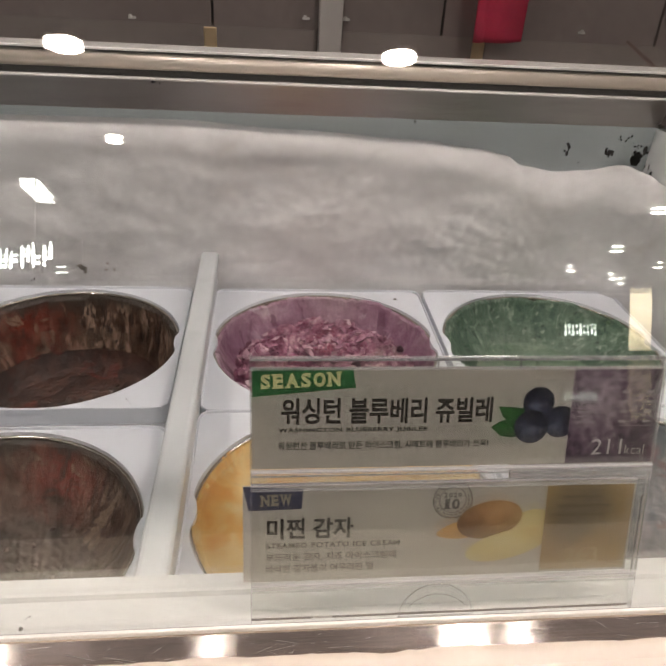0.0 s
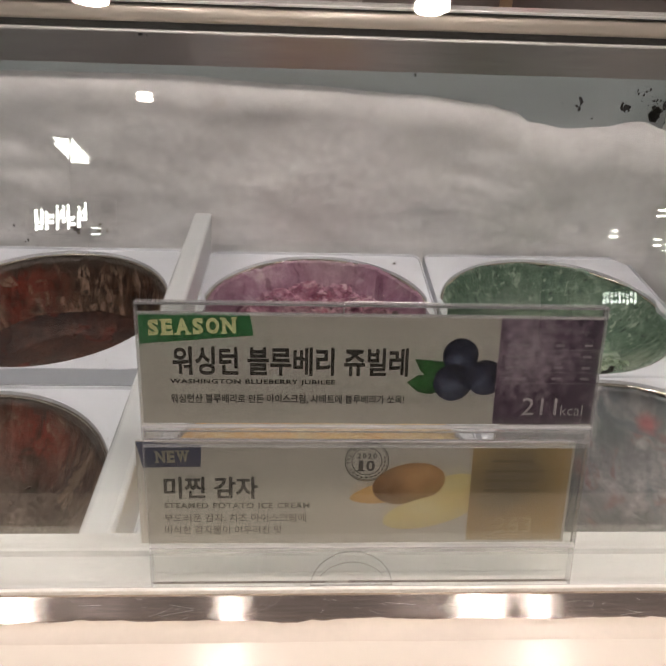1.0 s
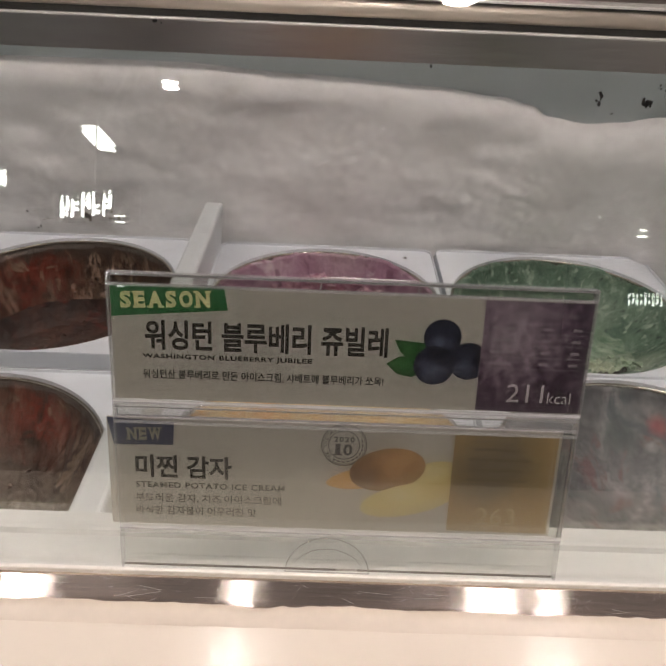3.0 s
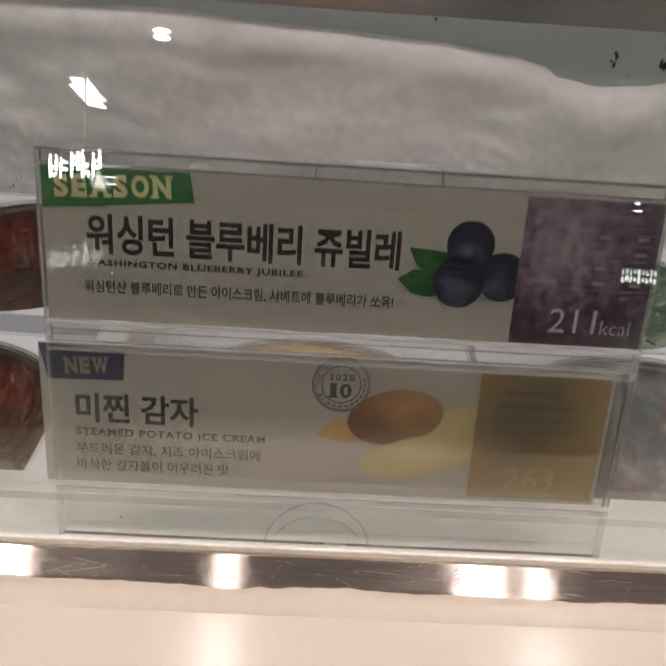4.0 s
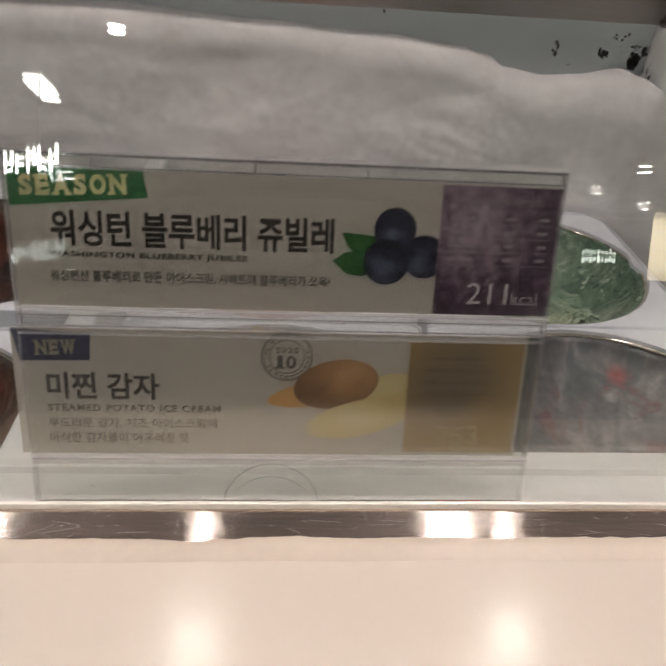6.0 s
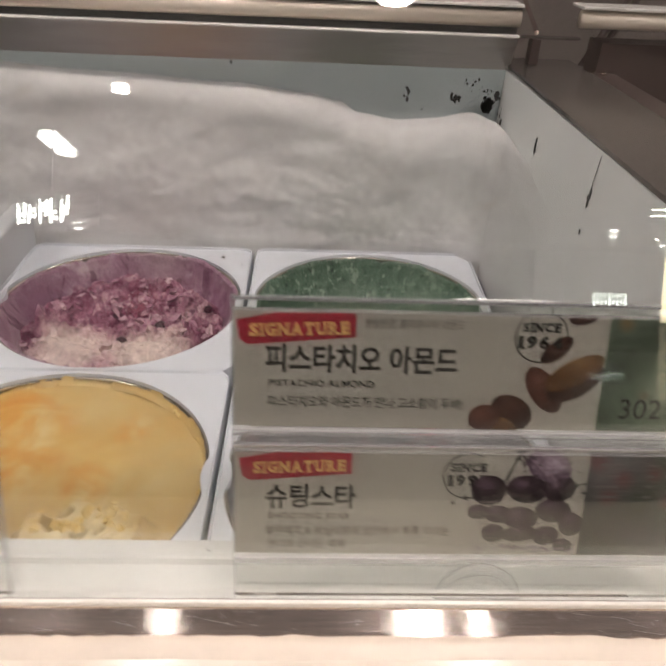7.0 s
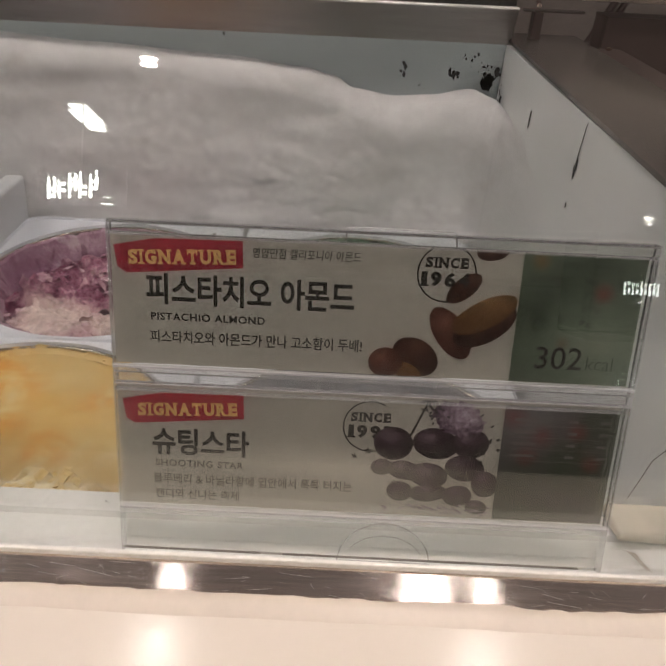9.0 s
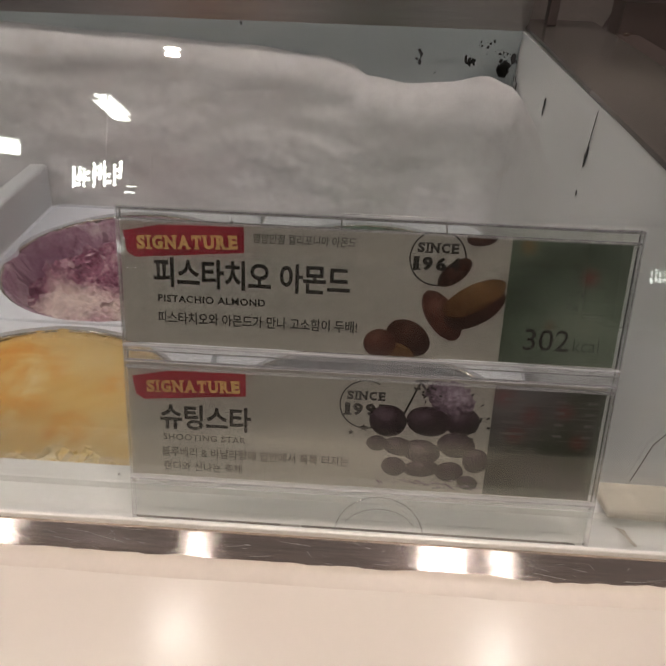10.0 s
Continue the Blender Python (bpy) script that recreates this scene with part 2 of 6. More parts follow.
for i in range(16):
    xa = -4.405 + i * 0.582
    part("panel", box(xa + 0.003, xa + 0.579, Y1 - 0.02, Y1, 0.02, CEIL - 0.01, 0.002), M["wall"], wall_n)
for xa, xb in ((-4.4, -0.072), (-0.006, 4.9)):
    part("ledge_strip", box(xa, xb, Y1 - 0.026, Y1 - 0.0205, 1.083, 1.086), M["low_wall"], wall_n, "thin bright edge strip")
    part("lower_panel", box(xa, xb, Y1 - 0.025, Y1 - 0.0205, 0.03, 1.0825), M["low_wall"], wall_n, "glossy taupe lower panel")
# added brass strips stand for warm lamp reflections in the glossy lower panel
for x, za, zb in ((-0.337, 0.95, 1.081), (0.350, 0.95, 1.075)):
    tagged(obj("lamp_streak", box(x - 0.016, x + 0.016, Y1 - 0.034, Y1 - 0.0255, za, zb, 0.003), M["brass"]), "brass strip standing for a lamp's warm reflection on the lower wall panel", "pull", "brass pulls")
for x, z in ((-0.525, 1.094), (-0.099, 1.111), (0.002, 1.113), (0.623, 1.110)):
    lt = base("wall_latch", (x, Y1 - 0.02, z), "small bright steel latch on the brown wall panel", "latch", "wall latches")
    part("plate", box(x - 0.009, x + 0.009, Y1 - 0.026, Y1 - 0.0205, z - 0.004, z + 0.002, 0.001), M["chrome"], lt)
    part("knob", disc((x - 0.003, Y1 - 0.03, z + 0.003), 0.004, 0.007, 12), M["chrome"], lt)
post = base("wall_post", (-0.04, 1.55, 0), "pale painted post on a brown panelled wall", "post", kind="structure")
part("shaft", box(-0.068, -0.010, 1.56, 1.598, 0, CEIL - 0.002, 0.004), M["pale"], post)


def ceiling_lamp(x, y, r, square=False, soft=False):
    lamp = base("ceiling_light", (x, y, CEIL), "round recessed warm white ceiling downlight, lit" if not square else "square recessed warm white ceiling light, lit", "ceiling light", "ceiling lights")
    if square:
        part("rim", box(x - r - 0.015, x + r + 0.015, y - r - 0.015, y + r + 0.015, CEIL - 0.012, CEIL - 0.001, 0.003), M["pale"], lamp)
        part("diffuser", box(x - r, x + r, y - r, y + r, CEIL - 0.018, CEIL - 0.013), M["lamp_soft" if soft else "lamp"], lamp)
    else:
        part("rim", disc((x, y, CEIL - 0.007), r + 0.015, 0.012), M["pale"], lamp)
        part("diffuser", disc((x, y, CEIL - 0.016), r, 0.005), M["lamp_soft" if soft else "lamp"], lamp)


for x, y, r in ((-1.12, -2.77, 0.085), (0.43, -2.75, 0.08), (1.98, -2.86, 0.085), (-1.27, -4.45, 0.055), (-1.12, 0.10, 0.08), (0.43, 0.10, 0.08), (1.98, 0.10, 0.08)):
    ceiling_lamp(x, y, r)
for x, y, r in ((4.42, -7.0, 0.10), (5.44, -8.27, 0.10), (6.5, -11.65, 0.12), (9.93, -15.73, 0.13), (8.42, -17.5, 0.13), (11.9, -21.5, 0.15), (14.2, -25.0, 0.16)):
    ceiling_lamp(x, y, r, soft=True)
for x in (-2.55, -1.05, 0.435, 1.94):
    ceiling_lamp(x, -1.15, 0.055, square=True, soft=True)
    ceiling_lamp(x + (0.187 if x > 0 else 0.69), -1.15, 0.030, soft=True)
for x in (-0.36, 0.575):
    ceiling_lamp(x, 0.855, 0.045, soft=True)
panel = base("ceiling_light", (-2.57, -6.75, CEIL), "long white recessed ceiling light panel, lit", "ceiling light")
bm = bmesh.new()
for z in (CEIL - 0.004, CEIL - 0.012):
    bm.faces.new([bm.verts.new((x, y, z)) for x, y in ((-2.53, -6.15), (-2.36, -6.15), (-2.54, -7.25), (-2.71, -7.18))])
part("diffuser", bm, M["panel_glow"], panel)
for x, z in ((15.04, 1.09), (14.6, 0.72), (13.28, 1.6), (12.53, 0.62), (13.53, 0.5)):
    wl = base("wall_light", (x, Y0, z), "small white oval wall light, lit, on the far shop wall", "wall light", "wall lights")
    part("backing", box(x - 0.2, x + 0.2, Y0, Y0 + 0.03, z - 0.07, z + 0.07, 0.004), M["pale"], wl)
    bm = bmesh.new()
    bmesh.ops.create_uvsphere(bm, u_segments=20, v_segments=10, radius=1)
    for v in bm.verts:
        v.co = Vector((x + 0.16 * v.co.x, Y0 + 0.035 + 0.03 * v.co.y, z + 0.05 * v.co.z))
    part("shade", bm, M["panel_glow"], wl, smooth=True)
# lit signs and a lit doorway out in the mall, which the front glass mirrors
ls = base("lit_sign", (-2.33, -6.0, 1.75), "dark hanging shop sign with glowing white letters", "sign")
part("board", box(-2.72, -1.90, -6.04, -6.01, 1.58, 1.98, 0.003), M["dark"], ls)
part("hanger", tube([(-2.33, -6.02, 1.98), (-2.33, -6.02, CEIL)], 0.008, 8), M["dark"], ls)
random.seed(4)
for k in range(5):
    ua = -2.64 + k * 0.098
    lean = 0.024 * k
    part("letter_bar", box(ua, ua + 0.022, -6.008, -6.0, 1.64 + lean * 0.4, 1.82 + lean - 0.05 * (k % 3 == 1)), M["sign_glow"], ls)
    part("letter_bar", box(ua + 0.028, ua + 0.072, -6.008, -6.0, 1.66 + 0.05 * (k % 3) + lean * 0.6, 1.70 + 0.05 * (k % 3) + lean * 0.6), M["sign_glow"], ls)
    if k % 2 == 0:
        part("letter_bar", box(ua + 0.055, ua + 0.08, -6.008, -6.0, 1.72 + lean * 0.5, 1.82 + lean), M["sign_glow"], ls)
part("dot", disc((-2.08, -6.004, 1.61), 0.05, 0.008), M["sign_glow"], ls, "round glowing dot")
hs = base("lit_sign", (-3.5, -6.0, 2.04), "long white glowing sign panel hanging in the mall", "sign")
bm = box(-3.95, -3.16, -6.03, -6.0, 1.985, 2.10, 0.004)
for v in bm.verts:
    v.co.z -= 0.10 * (v.co.x + 3.16)
part("panel", bm, M["panel_glow"], hs)
part("hanger", tube([(-3.5, -6.015, 2.10), (-3.5, -6.015, CEIL)], 0.008, 8), M["dark"], hs)
rs = base("kiosk", (4.2, -8.1, 0.0), "dark shop kiosk with glowing letters and a warm strip", "kiosk")
part("body", box(3.35, 5.30, -9.2, -8.04, 0, 1.62, 0.006), M["dark"], rs)
for k in range(9):
    part("letter_bar", box(3.73 + k * 0.052, 3.754 + k * 0.052, -8.036, -8.016, 0.76 + 0.028 * (k % 2), 0.844 + 0.028 * (k % 3 == 1)), M["kiosk_glow"], rs)
part("light_strip", box(4.64, 4.94, -8.036, -8.016, 0.50, 1.50), M["door_glow"], rs, "warm glowing strip")
part("top_edge", box(3.80, 4.64, -8.036, -8.016, 1.47, 1.50), M["pale"], rs)

# ---- freezer case ----
LEAN = math.radians(17.4)
LX, RX = -0.62, 0.274
case = base("display_freezer", (0, 0.2, 0), "long ice cream display freezer with bent front glass", "freezer")
part("front_panel", box(-0.9, 1.6, -0.132, -0.06, 0.02, 1.0055, 0.004), M["stone"], case, "cream stone front panel")
part("counter_ledge", box(-0.9, 1.6, -0.141, -0.0504, 1.006, 1.0455, 0.002), M["stone"], case, "glossy cream stone ledge")
strip = prism([(-0.0500, 1.000), (-0.0494, 1.0442), (-0.0411, 1.0500), (-0.0408, 1.0500), (-0.0404, 1.000)], -0.9, 1.6)
uvs = strip.loops.layers.uv.new("brush")
for f in strip.faces:
    for lp in f.loops:
        lp[uvs].uv = (lp.vert.co.y + lp.vert.co.z, lp.vert.co.x)
part("steel_strip", strip, M["steel"], case, "scratched brushed steel strip")
random.seed(77)
hair = bmesh.new()
for _ in range(300):
    x, f = random.uniform(-0.42, 0.42), random.uniform(0.05, 0.95)
    ln, rise = random.uniform(0.0003, 0.0012) if random.random() < 0.8 else random.uniform(0.002, 0.006), random.gauss(0, 0.06)
    pts = []
    for dx, df in ((-ln, 0.0), (ln, 0.0), (ln, 0.007), (-ln, 0.007)):
        g = min(0.98, max(0.02, f + df + rise * dx / ln))
        pts.append(hair.verts.new((x + dx, -0.0494 + 0.0083 * g - 0.00003, 1.0442 + 0.0058 * g + 0.00004)))
    hair.faces.new(pts)
tagged(part("scuffing", hair, M["scratch"], case), "fine pale scratches on the steel strip", "", "", "stuff")
part("strip_lip", box(-0.9, 1.6, -0.0418, -0.0402, 1.0495, 1.0522, 0.0006), M["chrome"], case, "bright steel lip")
part("glass_gasket", box(-0.9, 1.6, -0.0401, -0.0318, 1.0, 1.0400), M["gasket"], case, "grey rubber gasket")
part("front_ledge", prism([(-0.0316, 0.99), (-0.0316, 1.0386), (-0.0202, 1.0390), (-0.0190, 1.0374), (-0.0160, 1.0374), (-0.0148, 1.0394), (-0.0066, 1.0398), (-0.0056, 0.88), (-0.0180, 0.88)], LX, RX), M["ledge"], case, "white grooved plastic sill")
bead = bmesh.new()
lines = []
for i in range(901):
    x = -0.9 + 2.4 * i / 900
    r = 0.0012 * noise.noise((x * 26, 0, 0)) + 0.0007 * noise.noise((x * 120, 1, 0))
    q = 0.0008 * noise.noise((x * 30, 7, 0)) + 0.0005 * noise.noise((x * 210, 3, 0)) + 0.0004 * noise.noise((x * 90, 9, 0))
    prof = ((-0.0582 + 0.4 * r, 1.0452), (-0.0574 + 0.4 * r, 1.0456), (-0.0560 + 0.4 * r, 1.0461 + 0.3 * q), (-0.0535 + r, 1.0467 + 0.4 * q), (-0.0508 + 1.3 * q, 1.0470), (-0.0497 + q, 1.0460 + 0.6 * q), (-0.0488 + q, 1.0440 + 0.6 * q))
    lines.append([bead.verts.new((x, y, z)) for y, z in prof])
for p, q in zip(lines, lines[1:]):
    for k in range(len(p) - 1):
        bead.faces.new((p[k], q[k], q[k + 1], p[k + 1]))
part("sealant_bead", bead, M["bead"], case, "ragged beige sealant bead", True)
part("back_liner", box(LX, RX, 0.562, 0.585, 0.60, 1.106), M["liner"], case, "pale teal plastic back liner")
side = bmesh.new()
quad = [(0.268, 0.56, 0.86), (0.2751, -0.03, 0.86), (0.2776, -0.03, 1.108), (0.2705, 0.56, 1.106)]
a = [side.verts.new(p) for p in quad]
b = [side.verts.new((p[0] + 0.015, p[1], p[2])) for p in quad]
side.faces.new(a)
side.faces.new(b[::-1])
for i in range(4):
    side.faces.new((a[i], b[i], b[(i + 1) % 4], a[(i + 1) % 4]))
bmesh.ops.recalc_face_normals(side, faces=side.faces)
# same plastic as the back liner, its brightness put into the base colour
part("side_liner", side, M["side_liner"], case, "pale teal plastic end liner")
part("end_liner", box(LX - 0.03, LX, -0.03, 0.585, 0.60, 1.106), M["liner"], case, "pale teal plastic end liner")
part("well_floor", box(LX, RX, -0.02, 0.585, 0.58, 0.60), M["channel"], case)
part("rear_panel", box(LX - 0.06, 0.3585, 0.5915, 0.62, 0.02, 1.10, 0.003), M["umber"], case, "dark brown rear panel")
part("end_panel", box(LX - 0.06, LX - 0.0305, -0.06, 0.591, 0.02, 1.106, 0.003), M["umber"], case, "dark brown end panel")
part("plinth", box(LX - 0.03, 0.355, -0.055, 0.59, 0.0, 0.10), M["black"], case, "dark recessed plinth")
part("back_band", prism([(0.562, 1.106), (0.552, 1.142), (0.590, 1.142), (0.590, 1.106)], LX, 0.275), M["band"], case, "satin steel band")
# black block put under the rail in place of its shade
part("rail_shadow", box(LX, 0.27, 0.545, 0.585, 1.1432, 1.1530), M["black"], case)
part("rail_trim", box(LX, 0.272, 0.536, 0.545, 1.1415, 1.1440, 0.0008), M["chrome"], case, "bright trim")
part("rail", tube([(LX, 0.548, 1.1585), (0.272, 0.548, 1.1585)], 0.0085, 20), M["rail"], case, "polished round steel rail", True)
# thin black sheet draws the dark line between rail and top trim
part("rail_dark_sheet", box(LX, 0.272, 0.543, 0.575, 1.1676, 1.1686), M["black"], case)
part("rail_top_trim", box(LX, 0.273, 0.541, 0.577, 1.1688, 1.1718, 0.0008), M["chrome"], case, "bright trim")
part("end_band", prism([(-0.03, 1.1086), (-0.03, 1.1120), (0.600, 1.1120), (0.600, 1.1086)], 0.2725, 0.352), M["end_steel"], case, "steel end band, coloured brown grey for the dark things it reflects")


def pane(name, off, tip, x0, x1, thick=0.0025, length=0.44, bend=43.0):
    """A pane bent outward: its lean grows from 9 degrees at the foot by 43 degrees a metre."""
    bm = bmesh.new()
    n = 64
    y, z = -0.0390 - off, 1.0505
    front, back = [], []
    for i in range(n + 1):
        th = math.radians(9.0 + tip + bend * length * i / n)
        front.append([bm.verts.new((x, y, z)) for x in (x0, x1)])
        back.append([bm.verts.new((x, y + thick * math.cos(th), z - thick * math.sin(th))) for x in (x0, x1)])
        y += math.sin(th) * length / n
        z += math.cos(th) * length / n
    for rows in (front, back):
        for a, b in zip(rows, rows[1:]):
            bm.faces.new((a[0], a[1], b[1], b[0]))
    for q in ((front[0], back[0]), (front[-1], back[-1])):
        bm.faces.new([bm.verts.new(v.co) for v in (q[0][0], q[0][1], q[1][1], q[1][0])])
    ob = part(name, bm, M["glass"], case, "clear bent front glass", True)
    ob.visible_shadow = False


pane("inner_pane", 0.0000, 0.0, -0.9, 1.6)
pane("outer_pane", 0.0040, 0.42, -0.9, 1.6, bend=41.8)

# unseen tube, added to light frost and collars from inside the case
tube_lamp = base("added_case_lamp", (-0.17, 0.125, 1.47), "added slim white lamp tube under the front glass top, out of view, lit", "lamp tube")
part("tube", tube([(LX + 0.02, 0.125, 1.462), (0.27, 0.125, 1.462)], 0.009, 12), M["tube_glow"], tube_lamp)
part("batten", box(LX, 0.285, 0.108, 0.142, 1.474, 1.492, 0.003), M["pale"], tube_lamp)

# frost on the back liner, creeping round the corner
def frost_top(x):
    keys = [(-0.7, 0.193), (-0.30, 0.195), (-0.16, 0.188), (-0.02, 0.181), (0.059, 0.173), (0.092, 0.166), (0.115, 0.154), (0.158, 0.148), (0.20, 0.151), (0.24, 0.160), (0.262, 0.156), (0.30, 0.150), (0.36, 0.146), (0.45, 0.137), (0.53, 0.117), (0.60, 0.06), (0.66, 0.0)]
    for (xa, za), (xb, zb) in zip(keys, keys[1:]):
        if x <= xb:
            f = (x - xa) / (xb - xa)
            f = f * f * (3 - 2 * f)
            return za + (zb - za) * f
    return 0.0


def frost():
    bm = bmesh.new()
    nx, nz = 420, 84
    grid = []
    for i in range(nx + 1):
        s = LX + (0.66 - LX) * i / nx
        top = max(0.0, frost_top(s)) + 0.002
        row = []
        for k in range(nz + 1):
            f = k / nz
            z = ZP - 0.03 + (top + 0.03) * f
            edge = 1 - f
            near = min(1, (top + 0.03) * edge / 0.030)
            soft = min(1, edge * 6)
            w = 0.04 * noise.noise((s * 5 + 3, z * 7, 8.0))
            p1 = (s * 7 + z * 3 + w * 20, z * 15 - s * 2.5, 0.3)
            p2 = (s * 24 + z * 19 + 9 * w, z * 46 - s * 13, 2.0)
            p3 = (s * 90 - z * 60, z * 95 + s * 50, 5.0)
            crust = max(0, noise.noise((s * 6 + 1, z * 11 - s * 3, 11.0)))
            thick = 0.026 * math.sqrt(1 - (1 - near) ** 2) + soft * (0.0055 * noise.noise(p1) + 0.0020 * noise.noise(p2) + (0.0005 + 0.0018 * crust) * noise.noise(p3) + 0.0014 * crust * abs(noise.noise((s * 200 + z * 70, z * 210, 4.0))))
            if s > 0.22:
                thick *= max(0.10, 1 - (s - 0.22) / 0.20)
            wx = 0.268 + (z - 0.86) * 0.010
            if s < 0.20:
                p = (s, 0.5635 - thick, z)
            elif s < 0.30:
                q = (s - 0.20) / 0.10 * math.pi / 2
                p = (0.20 + (wx - 0.20 - 0.55 * thick) * math.sin(q), 0.5635 - thick - (1 - math.cos(q)) * 0.055, z)
            else:
                v = s - 0.30
                fade = max(0, 1 - v / 0.34)
                p = (wx + (v + 0.055) * 0.012 + 0.0005 - 0.55 * thick * fade, 0.5085 - thick * fade - v, z)
            row.append(bm.verts.new(p))
        grid.append(row)
    for i in range(nx):
        for k in range(nz):
            bm.faces.new((grid[i][k], grid[i + 1][k], grid[i + 1][k + 1], grid[i][k + 1]))
    return bm


mf, nt, bs = nodes_of("frost_snow")
co = mix(nt, 0.45, ramp(nt, noise_tex(nt, 11, 8, 0.62, (1, 1, 1.5), 0.8), [(0.32, (0.54, 0.525, 0.525)), (0.5, (0.68, 0.665, 0.665)), (0.68, (0.79, 0.775, 0.775))]), ramp(nt, noise_tex(nt, 55, 8, 0.7, (1, 1, 1.3), 1.5), [(0.36, (0.54, 0.53, 0.53)), (0.64, (0.86, 0.845, 0.84))]))
smut = ramp(nt, noise_tex(nt, 9, 6, 0.6, (1, 1, 1), 0.5), [(0.66, (1, 1, 1)), (0.74, (0.80, 0.76, 0.71))])
snowy = mix(nt, 1.0, co, smut, "MULTIPLY")
# patches of loose crystals
where = ramp(nt, noise_tex(nt, 10, 5, 0.6, (0.7, 1, 1.6), 0.8), [(0.50, (0, 0, 0)), (0.62, (1, 1, 1))])
grain = ramp(nt, noise_tex(nt, 330, 4, 0.7, (1, 1, 1), 0.4), [(0.50, (0, 0, 0)), (0.60, (1, 1, 1))])
snowy = mix(nt, mix(nt, 1.0, where, grain, "MULTIPLY"), snowy, (0.82, 0.81, 0.805))
nt.links.new(snowy, bs.inputs["Base Color"])
bs.inputs["Roughness"].default_value = 0.6
grit = mix(nt, 0.5, noise_tex(nt, 45, 8, 0.65, (1, 1, 1.6), 1.2), noise_tex(nt, 260, 6, 0.8, (1, 1, 1.2), 0.6))
add_bump(nt, bs, grit, 0.30, 0.004)
tc = nt.nodes.new("ShaderNodeTexCoord")
sp = nt.nodes.new("ShaderNodeSeparateXYZ")
nt.links.new(tc.outputs["Object"], sp.inputs[0])
thin = nt.nodes.new("ShaderNodeMath")
thin.operation = "MULTIPLY_ADD"
nt.links.new(noise_tex(nt, 14, 6, 0.6, (1, 1, 0.6), 0.8), thin.inputs[0])
thin.inputs[1].default_value = 0.12
nt.links.new(sp.outputs["Y"], thin.inputs[2])
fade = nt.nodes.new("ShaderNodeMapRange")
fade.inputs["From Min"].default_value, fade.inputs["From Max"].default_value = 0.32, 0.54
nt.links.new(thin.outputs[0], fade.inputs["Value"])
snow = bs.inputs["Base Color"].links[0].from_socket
# towards the end, frost thins into the end liner's brightened colour
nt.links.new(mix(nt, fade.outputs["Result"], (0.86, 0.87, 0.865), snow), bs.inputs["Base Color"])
M["frost"] = mf
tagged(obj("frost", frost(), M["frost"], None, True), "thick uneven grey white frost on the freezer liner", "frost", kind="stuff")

# divider bar
bar = box(-0.2725, -0.2515, 0.02, 0.525, 0.87, 0.953, 0.004, 3)
for v in bar.verts:
    if v.co.x > -0.262 and v.co.z < 0.90:
        v.co.x -= 0.0075
div = tagged(obj("divider_bar", bar, M["divider"]), "white plastic divider bar between rows of tubs", "divider")

# tub collars: square plates with a round opening
HA, HB = 0.1235, 0.1170


def collar(cx, cy, wx, wy):
    """A plate with a round opening and a raised bead along its rounded square edge."""
    bm = bmesh.new()
    n = 128
    rings = [[] for _ in range(8)]
    for i in range(n):
        t = 2 * math.pi * i / n
        c, s = math.cos(t), math.sin(t)
        for ring_, (d, z) in zip(rings, ((0.0, -0.02), (0.0, 0.0012), (0.0005, 0.0024), (0.0013, 0.0024), (0.0021, 0.0), (0.0024, 0.0))):
            ax, ay, r = wx - d, wy - d, 0.012 - d
            k = min(ax / max(abs(c), 1e-6), ay / max(abs(s), 1e-6))
            px, py = c * k, s * k
            qx, qy = max(abs(px) - (ax - r), 0), max(abs(py) - (ay - r), 0)
            if qx > 0 and qy > 0:
                h = math.hypot(qx, qy)
                px = math.copysign(ax - r + r * qx / h, px)
                py = math.copysign(ay - r + r * qy / h, py)
            ring_.append(bm.verts.new((cx + px, cy + py, ZP + z)))
        # small lugs at both sides of the opening
        lug = 0.006 * max(0, 1 - (abs(s) / 0.16) ** 2) if abs(c) > 0.5 else 0
        ex, ey = (HA - lug) * c, HB * s
        if abs(ex) > wx - 0.0028:
            ex = math.copysign(wx - 0.0028, ex)
        rings[6].append(bm.verts.new((cx + ex, cy + ey, ZP - 0.0002)))
        rings[7].append(bm.verts.new((cx + ex, cy + ey, ZP - 0.006)))
    for p, q in zip(rings, rings[1:]):
        for i in range(n):
            bm.faces.new((p[i], p[(i + 1) % n], q[(i + 1) % n], q[i]))
    bmesh.ops.recalc_face_normals(bm, faces=bm.faces)
    ob = obj("tub_collar", bm, M["collar"])
    return tagged(ob, "white plastic square tub collar with a round opening", "tub collar", "tub collars")


def tub(cx, cy):
    t = base("ice_cream_tub", (cx, cy, 0.66), "round ice cream tub with a dark glossy rim, under a collar", "tub", "ice cream tubs")
    n = 64
    bm = bmesh.new()
    rows = []
    for rr, z in ((1.0, ZP - 0.004), (1.0, ZP - 0.008), (0.985, ZP - 0.010), (0.94, 0.66)):
        rows.append([bm.verts.new((cx + HA * 0.985 * rr * math.cos(2 * math.pi * i / n), cy + HB * 0.985 * rr * math.sin(2 * math.pi * i / n), z)) for i in range(n)])
    for p, q in zip(rows, rows[1:]):
        for i in range(n):
            bm.faces.new((p[i], q[i], q[(i + 1) % n], p[(i + 1) % n]))
    bm.faces.new(rows[-1][::-1])
    part("carton", bm, M["carton"], t, smooth=True)
    pts = [(cx + HA * 0.985 * math.cos(2 * math.pi * i / n), cy + HB * 0.985 * math.sin(2 * math.pi * i / n), ZP - 0.0045) for i in range(n + 1)]
    part("rim", tube(pts, 0.0017, 8), M["rim"], t, "glossy rolled rim", True)


